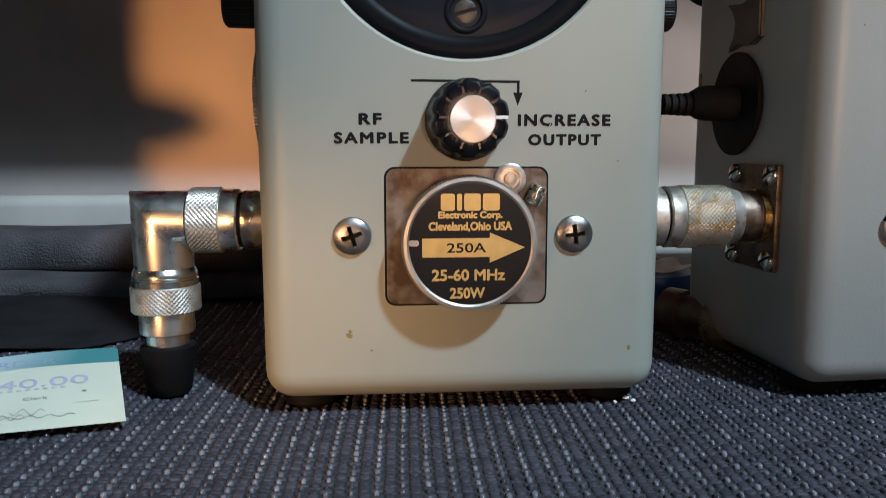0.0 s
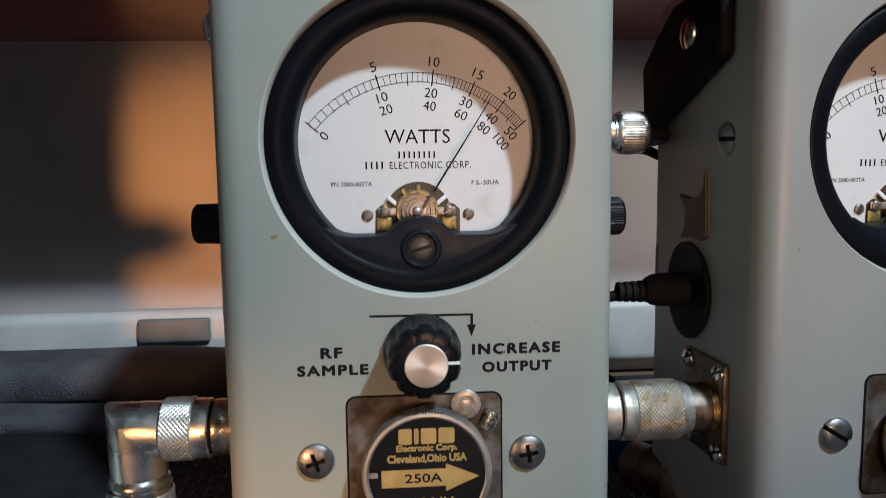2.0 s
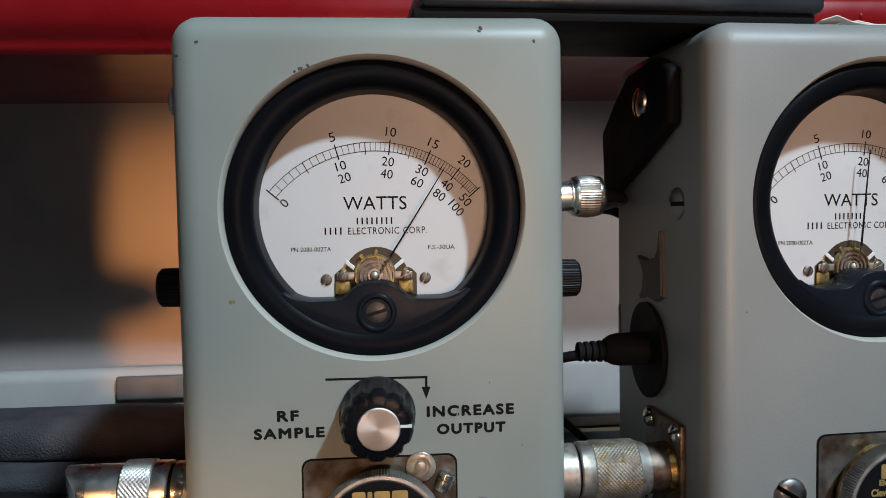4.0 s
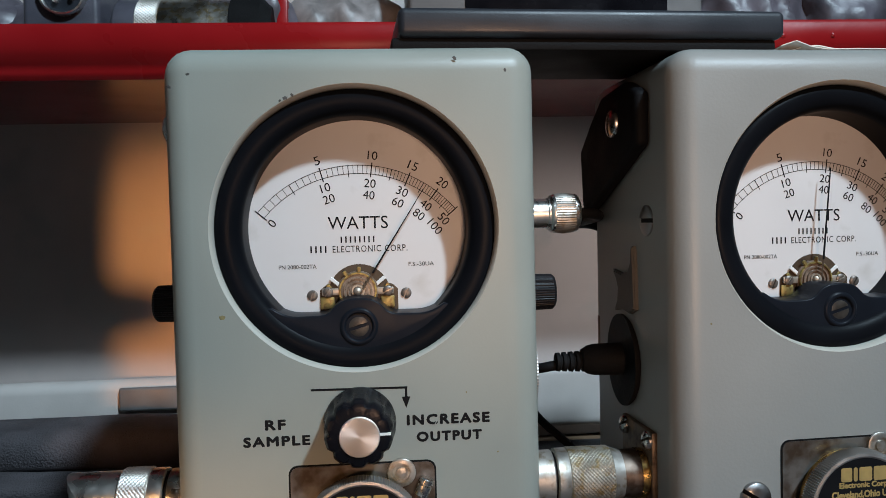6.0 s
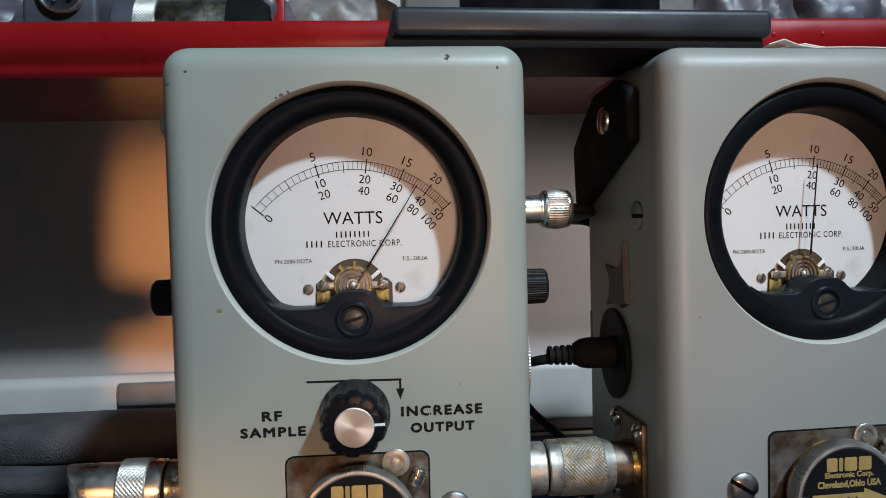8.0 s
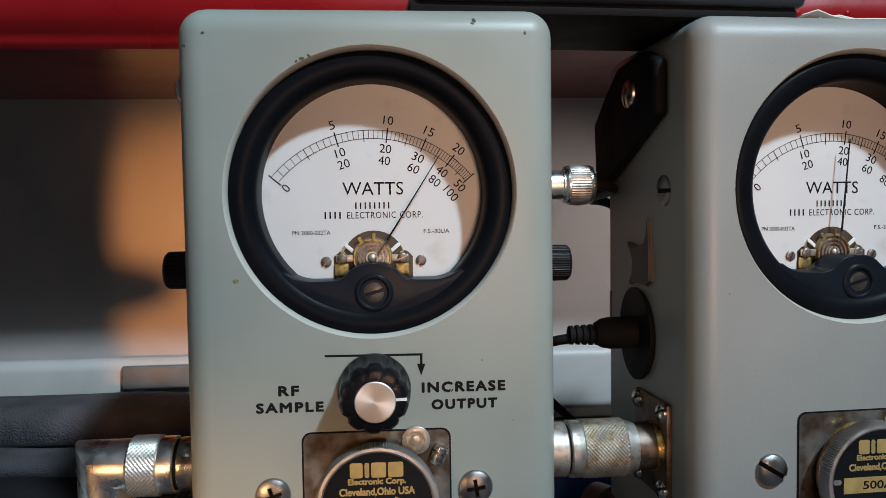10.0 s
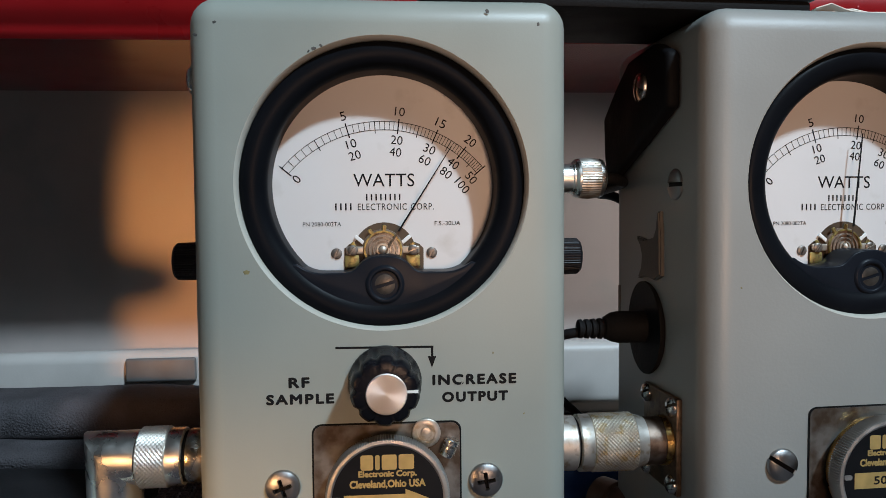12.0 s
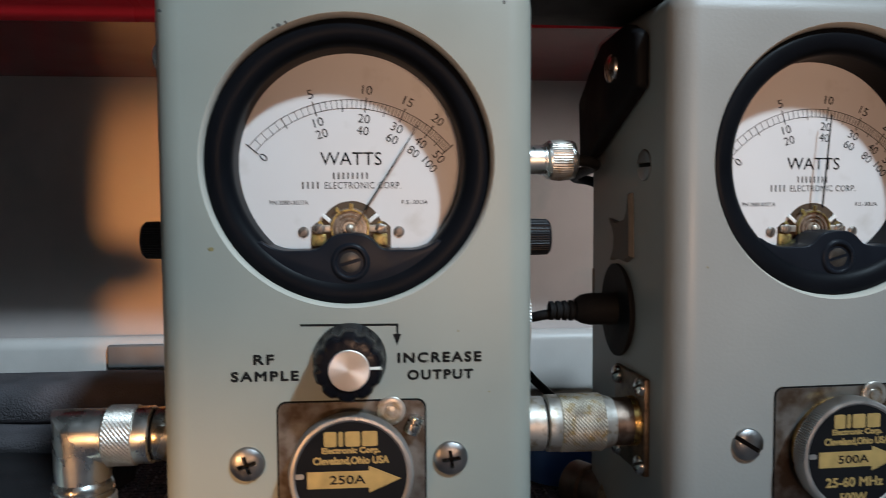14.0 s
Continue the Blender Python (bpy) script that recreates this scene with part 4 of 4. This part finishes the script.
def soft_bag():
    th = empty("fabric_bag", at_mm(0, 0, 0), "black woven fabric pouch lying folded behind the elbow connector", "bag")
    def lump(x0, x1, y0, y1, z0, z1, seed, sag=0.0, nx=46, ny=14):
        bm = bmesh.new()
        rows = []
        for i in range(nx + 1):
            u = i / nx
            ring = []
            for j in range(ny):
                a = 2 * math.pi * j / ny
                ca, sa = math.cos(a), math.sin(a)
                q = (abs(ca) ** 4 + abs(sa) ** 4) ** -0.25
                end = min(1.0, 9 * u, 9 * (1 - u)) ** 0.5 if 0 < u < 1 else 0.05
                w = noise.noise(Vector((u * 7 + seed, ca, sa))) * 2.4
                y = (y0 + y1) / 2 + ((y1 - y0) / 2 * q + w) * ca * end
                z = (z0 + z1) / 2 + ((z1 - z0) / 2 * q + 0.6 * w) * sa * end + 1.3 * math.sin(u * 9 + seed) - sag * (u - 0.5)
                ring.append(bm.verts.new((x0 + (x1 - x0) * u, y, max(0.15, z))))
            rows.append(ring)
        for a, b in zip(rows, rows[1:]):
            for j in range(ny):
                bm.faces.new((a[j], a[(j + 1) % ny], b[(j + 1) % ny], b[j]))
        bm.faces.new(rows[0][::-1]), bm.faces.new(rows[-1])
        bmesh.ops.recalc_face_normals(bm, faces=bm.faces)
        return bm
    part("pouch", lump(-330, -38, 166, 208, 10, 31.2, 1.0, 11.0), FABRIC, th, smooth=70)
    part("flap", lump(-335, -97, 70, 168, 0.2, 3.2, 2.0), CLOTH, th, smooth=70)
    part("lower_fold", lump(-335, -42, 150, 206, 0.2, 11.5, 4.0), FABRIC, th, smooth=70)


def top_tray():
    """Red tray standing above and behind the meters, with things on it."""
    th = empty("red_tray", at_mm(0, 0, 0), "glossy red metal tray shelf above the back panel", "tray")
    bm = bmesh.new()
    # rolled front lip, section in (y, z)
    sec = [(101.2, 199.6), (101.0, 207.8), (102.4, 209.5), (107.0, 209.1), (107.4, 195.0), (107.4, 188.2), (106.8, 188.2), (105.7, 189.6), (105.1, 191.2), (105.2, 192.3), (103.9, 194.0), (102.1, 197.4)]
    part("tray_floor", box(bmesh.new(), -520, 620, 107.2, 235.8, 188.24, 190.6), RED_FLAT, th, "flat red tray floor")
    a = [bm.verts.new((-520, y, z)) for y, z in sec]
    b = [bm.verts.new((620, y, z)) for y, z in sec]
    for i in range(len(sec)):
        j = (i + 1) % len(sec)
        bm.faces.new((a[i], a[j], b[j], b[i]))
    bm.faces.new(a[::-1]), bm.faces.new(b)
    bmesh.ops.recalc_face_normals(bm, faces=bm.faces)
    part("front_lip", bm, RED, th, "rolled glossy red front lip", smooth=50)
    part("divider", box(bmesh.new(), -37.3, -32.6, 133.7, 140.7, 190.65, 229, 0.5, 2), RED, th, "thin upright red divider")
    for x in (176.6, 198.3):
        part("rivet", lathe(bmesh.new(), [(1.1, -0.2), (1.0, 0.15), (0.6, 0.4), (0.1, 0.48)], "-y", (x, 101.05, 202.6), 16), RED, th, "small red dimple")
    box_thing = empty("equipment_box", at_mm(0, 0, 0), "grey instrument box with a dark screen standing on the red tray", "instrument")
    part("body", box(bmesh.new(), 20.7, 152, 124.3, 187.6, 190.7, 260, 1.8, 3), DARKGREY, box_thing)
    screen = part("screen", box(bmesh.new(), 45.3, 135.6, 123.6, 124.8, 193, 255, 0.4, 2), BLACK, box_thing, "glossy dark screen")
    part("white_print", bars(bmesh.new(), 75.8, 96.9, 202.6, 206.3, (2, 1, 5), 123.58, 0.35), WHITE, screen, "white unreadable writing", 0)
    lead = part("blue_clip", box(bmesh.new(), 106.3, 114.5, 117.3, 123.4, 190.7, 213, 1.2, 2), BLUE, box_thing, "blue plastic clip")
    part("jaw", box(bmesh.new(), 120.3, 125, 118.5, 123.4, 190.7, 208.2, 1.0, 2), BLUE, lead)
    rng = random.Random(7)
    for i in range(9):
        x = -271 + i * 43.4 + rng.uniform(-6, 6) if i < 7 else 183.6 + (i - 7) * 47
        bag = empty("plastic_bag", at_mm(x, (182 if i < 5 else 158) + rng.uniform(-7, 9), 190.7), "clear plastic parts bag lying on the red tray", "plastic bag", "bags on the tray")
        bm = bmesh.new()
        bmesh.ops.create_icosphere(bm, subdivisions=4, radius=1)
        for v in bm.verts:
            d = 1 + 0.22 * noise.noise(v.co * 2.2 + Vector((i * 3.1, 0, 0)))
            fold = 1 + 0.07 * math.sin(v.co.x * 13 + i + 2 * v.co.z) + 0.06 * math.sin(v.co.x * 29 + 2 * i - 3 * v.co.z)
            v.co = Vector((v.co.x * 31.6 * d, v.co.y * 24.6 * d * fold, max(0.1, 24.7 + v.co.z * 29.4 * d)))
        part("film", bm, PALEFILM if i == 6 else BAGFILM, bag, "hazy pale film" if i == 6 else "", smooth=80)
    th = empty("round_connector", at_mm(-122, 118, 190.65), "round chrome-rimmed connector with three silver pins in a small grey block", "connector")
    part("block", box(bmesh.new(), -17, 14, 1.2, 34, 0.05, 52, 2.5, 3), HAZE, th, "hazy grey block")
    part("rim", lathe(bmesh.new(), [(9.9, -1.4), (9.9, 0.6), (9.6, 1.5), (9.0, 1.8), (8.6, 1.2), (8.5, -1.3)], "-y", (0, 0, 36.0), 48), CHROME, th, "polished rim")
    part("insert", lathe(bmesh.new(), [(8.5, -1.25), (8.4, -0.8), (0.1, -0.7)], "-y", (0, 0, 36.0), 40, close=False), CASE, th, "dark insert")
    for turn in (100, 232, 325):
        a = radians(turn)
        part("pin", lathe(bmesh.new(), [(1.1, -0.9), (1.1, 0.9), (0.6, 1.4), (0.05, 1.5)], "-y", (4.4 * math.cos(a), 0, 36.0 + 4.4 * math.sin(a)), 16), CHROME, th, "silver pin")
    th = empty("cable_connector", at_mm(-105, 138, 209.85), "large silver cable connector with dark boot on the red tray", "connector")
    part("collar", lathe(bmesh.new(), [(16.0, 0.0), (17.6, 0.8), (18.6, 2.0), (18.6, 10.2)], "x", (0, 0, 0), 56), HAZE, th, "dull grey collar")
    part("knurled_ring", knurl(bmesh.new(), 19.1, 10.2, 19.5, "x", (0, 0, 0), 80, 6, 0.5), KNURL, th, "knurled ring", 25)
    part("barrel", lathe(bmesh.new(), [(18.4, 19.5), (18.8, 20.2), (18.8, 40.0), (18.2, 40.6), (18.2, 49.0)], "x", (0, 0, 0), 56), OLDSILVER, th)
    part("boot", lathe(bmesh.new(), [(18.6, 49.0), (18.9, 49.8), (18.9, 62.0), (15.0, 66.5), (9.0, 67.0)], "x", (0, 0, 0), 40), RUBBER, th, "dark boot")


def top_case():
    th = empty("black_case", at_mm(0.4, -0.9, 0, 2.9), "flat dark grey plastic equipment case lying across both wattmeters", "case")
    part("case_body", box(bmesh.new(), 13.4, 129.0, 6.5, 53.0, 180.6, 188.8, 2.0, 4), CASE, th)
    part("case_base", box(bmesh.new(), 11.6, 127.0, 8.6, 54.5, 177.2, 180.6, 0.8, 2), RUBBER, th, "black base plate")
    for k, (x0, x1, y0, y1, lift) in enumerate(((129.5, 205, 12, 50, 3.2), (133, 210, 15, 53, 1.8))):
        sh = empty("paper_sheet", at_mm(0, 0, 0), "curled white paper sheet lying on the wattmeter", "paper", "papers on the meter")
        bm = bmesh.new()
        bmesh.ops.create_grid(bm, x_segments=16, y_segments=8, size=0.5)
        for v in bm.verts:
            u, w = v.co.x + 0.5, v.co.y + 0.5
            z = 177.2 + 0.5 * k + lift * math.exp(-((u - 0.05 * (1 + k)) / 0.07) ** 2) * (1 - w) + 0.6 * math.sin(u * 6)
            v.co = Vector((x0 + u * (x1 - x0), y0 + w * (y1 - y0) + 4 * (1 - u), max(176.6 + 0.4 * k, z)))
        geom = bmesh.ops.extrude_face_region(bm, geom=bm.faces[:])
        for g in geom["geom"]:
            if isinstance(g, bmesh.types.BMVert):
                g.co.z += 0.25
        bmesh.ops.recalc_face_normals(bm, faces=bm.faces)
        part("sheet", bm, PAPER, sh, smooth=60)


def neighbour_case():
    """Unseen grey block beside the meters, with a stub on its flank, added to shade the panel."""
    th = empty("panel_shade_block", at_mm(-189.2, 32, 0), "unseen grey block with a side stub, added to shade the panel", "instrument")
    part("body", box(bmesh.new(), -70, 0, -11, 11, 3.0, 205, 2.5, 3), PAINT_OLD, th)
    for x in (-62, -8):
        part("foot", lathe(bmesh.new(), [(4.5, 0.0), (5.0, 0.8), (5.0, 3.2)], "z", (x, 0, 0), 20), RUBBER, th, "black rubber foot")
    part("socket", lathe(bmesh.new(), [(12.0, 0.0), (11.6, 1.5), (9.0, 2.0), (8.6, 12.0), (6.8, 14.0), (4.8, 17.0), (2.8, 21.5), (1.5, 23.0)], "x", (0, -6, 73.2), 32), OLDSILVER, th, "tapered stub added for the point of the shadow")


def money_slip():
    th = empty("paper_slip", at_mm(0, 0, 0), "pale yellow-green printed payment slip with a blue header", "paper slip")
    A, B = Vector((-82.6, -4.4, 1.2)), Vector((-95.6, 29.0, 9.4))     # near and far corner of its short edge
    side = Vector((-110.0, -22.0, -0.5))

    def spot(u, w, lift=0.0):
        p = A + (B - A) * w + side * u
        p.z = max(0.2, p.z * (1 - 0.55 * u) + 2.4 * math.sin(u * 5.0 + 0.6) * w + lift + 0.8)
        return p

    def patch(u0, u1, w0, w1, lift, nu=14, nw=8):
        bm = bmesh.new()
        g = [[bm.verts.new(spot(u0 + (u1 - u0) * i / nu, w0 + (w1 - w0) * j / nw, lift)) for j in range(nw + 1)] for i in range(nu + 1)]
        for i in range(nu):
            for j in range(nw):
                bm.faces.new((g[i][j], g[i][j + 1], g[i + 1][j + 1], g[i + 1][j]))
        bmesh.ops.recalc_face_normals(bm, faces=bm.faces)
        if sum(f.normal.z for f in bm.faces) < 0:
            bmesh.ops.reverse_faces(bm, faces=bm.faces)
        return bm
    sheet = part("sheet", patch(0, 1, 0, 1, 0.0), SLIP, th, smooth=80)
    part("header_band", patch(0.0, 1.0, 0.785, 0.995, 0.08, 20, 3), FADE, sheet, "header band fading from teal to pale blue", 80)
    bm = bmesh.new()
    def mark(u0, u1, w0, w1, lift=0.16):
        v = [bm.verts.new(spot(u, w, lift)) for u, w in ((u0, w0), (u0, w1), (u1, w1), (u1, w0))]
        bm.faces.new(v)
    for k in range(11):
        mark(0.12 + 0.018 * k, 0.13 + 0.018 * k, 0.475, 0.49)
    def words(bm, text, u0, u1, w0, w1, bold=0.0):
        cu = bpy.data.curves.new("letters", "FONT")
        cu.body, cu.size, cu.resolution_u = text, 1.0, 5
        tmp = bpy.data.objects.new("letters", cu)
        scene.collection.objects.link(tmp)
        me = bpy.data.meshes.new_from_object(tmp.evaluated_get(bpy.context.evaluated_depsgraph_get()))
        co = np.array([v.co[:2] for v in me.vertices])
        lo, hi = co.min(0), co.max(0)
        vs = [bm.verts.new(spot(u0 + (u1 - u0) * (p[0] - lo[0]) / (hi[0] - lo[0]), w0 + (w1 - w0) * (p[1] - lo[1]) / (hi[1] - lo[1]), 0.16)) for p in co]
        for p in me.polygons:
            bm.faces.new([vs[i] for i in p.vertices])
        bpy.data.objects.remove(tmp)
        bpy.data.meshes.remove(me)
        bpy.data.curves.remove(cu)
    words(bm, "40.00", 0.262, 0.07, 0.51, 0.625)
    part("amount_print", bm, PURPLE, sheet, "purple printed figures", 0)
    bm = bmesh.new()
    words(bm, "RDER", 0.265, 0.139, 0.81, 0.895)
    part("header_print", bm, SLATE, sheet, "blue-green header letters", 0)
    bm = bmesh.new()
    words(bm, "Clerk", 0.205, 0.155, 0.35, 0.385)
    mark(0.075, 0.085, 0.40, 0.42), mark(0.05, 0.6, 0.275, 0.279)
    for base, u0, u1, amp, turns in ((0.19, 0.16, 0.23, 0.035, 2.0), (0.15, 0.2, 0.33, 0.03, 4.0), (0.13, 0.1, 0.3, 0.015, 5.0)):
        n = 40
        for i in range(n):
            p = [(u0 + (u1 - u0) * (i + k) / n, base + amp * math.sin(2 * math.pi * turns * (i + k) / n) + 0.03 * (i + k) / n) for k in (0, 1)]
            q = [spot(u, w + d, 0.16) for (u, w), d in ((p[0], 0.0), (p[0], 0.007), (p[1], 0.007), (p[1], 0.0))]
            bm.faces.new([bm.verts.new(v) for v in q])
    part("fine_print", bm, GREYINK, sheet, "thin dark lines", 0)


BAGFILM = material("plastic_film", (0.085, 0.075, 0.09), 0.4, vary=0.5, scale=60, bump=0.3, fine=160)
PALEFILM = material("pale_film", (0.2, 0.18, 0.175), 0.45, vary=0.5, scale=90, bump=0.3, fine=160)
HAZE = material("hazy_grey", (0.07, 0.068, 0.085), 0.4, vary=0.3, scale=60, bump=0.1)
BLUE = material("blue_tape", (0.02, 0.07, 0.22), 0.5, vary=0.2)
SLIP = material("slip_paper", (0.62, 0.635, 0.52), 0.8, vary=0.05, scale=50, bump=0.05)
GREYINK = material("grey_ink", (0.3, 0.27, 0.24), 0.7, vary=0.15)
FADE = material("slip_header", (0.47, 0.56, 0.6), 0.8, vary=0.1, scale=50)
_tree = FADE.node_tree
_sep, _ramp = _tree.nodes.new("ShaderNodeSeparateXYZ"), _tree.nodes.new("ShaderNodeValToRGB")
_span = _tree.nodes.new("ShaderNodeMapRange")
_span.inputs["From Min"].default_value, _span.inputs["From Max"].default_value = -0.128, -0.104
_ramp.color_ramp.elements[0].color, _ramp.color_ramp.elements[1].color = (0.47, 0.56, 0.6, 1), (0.05, 0.22, 0.23, 1)
_tree.links.new(next(n for n in _tree.nodes if n.type == "TEX_COORD").outputs["Object"], _sep.inputs["Vector"])
_tree.links.new(_sep.outputs["X"], _span.inputs["Value"])
_tree.links.new(_span.outputs["Result"], _ramp.inputs["Fac"])
_tree.links.new(_ramp.outputs["Color"], _tree.nodes["Principled BSDF"].inputs["Base Color"])
SLATE = material("slip_slate_ink", (0.26, 0.34, 0.42), 0.7, vary=0.15)
PURPLE = material("purple_ink", (0.47, 0.44, 0.58), 0.7, vary=0.15)

setting()
wattmeters()
adapter()
elbow()
side_plug()
loose_parts()
soft_bag()
top_tray()
top_case()
neighbour_case()
money_slip()
woven_mat()
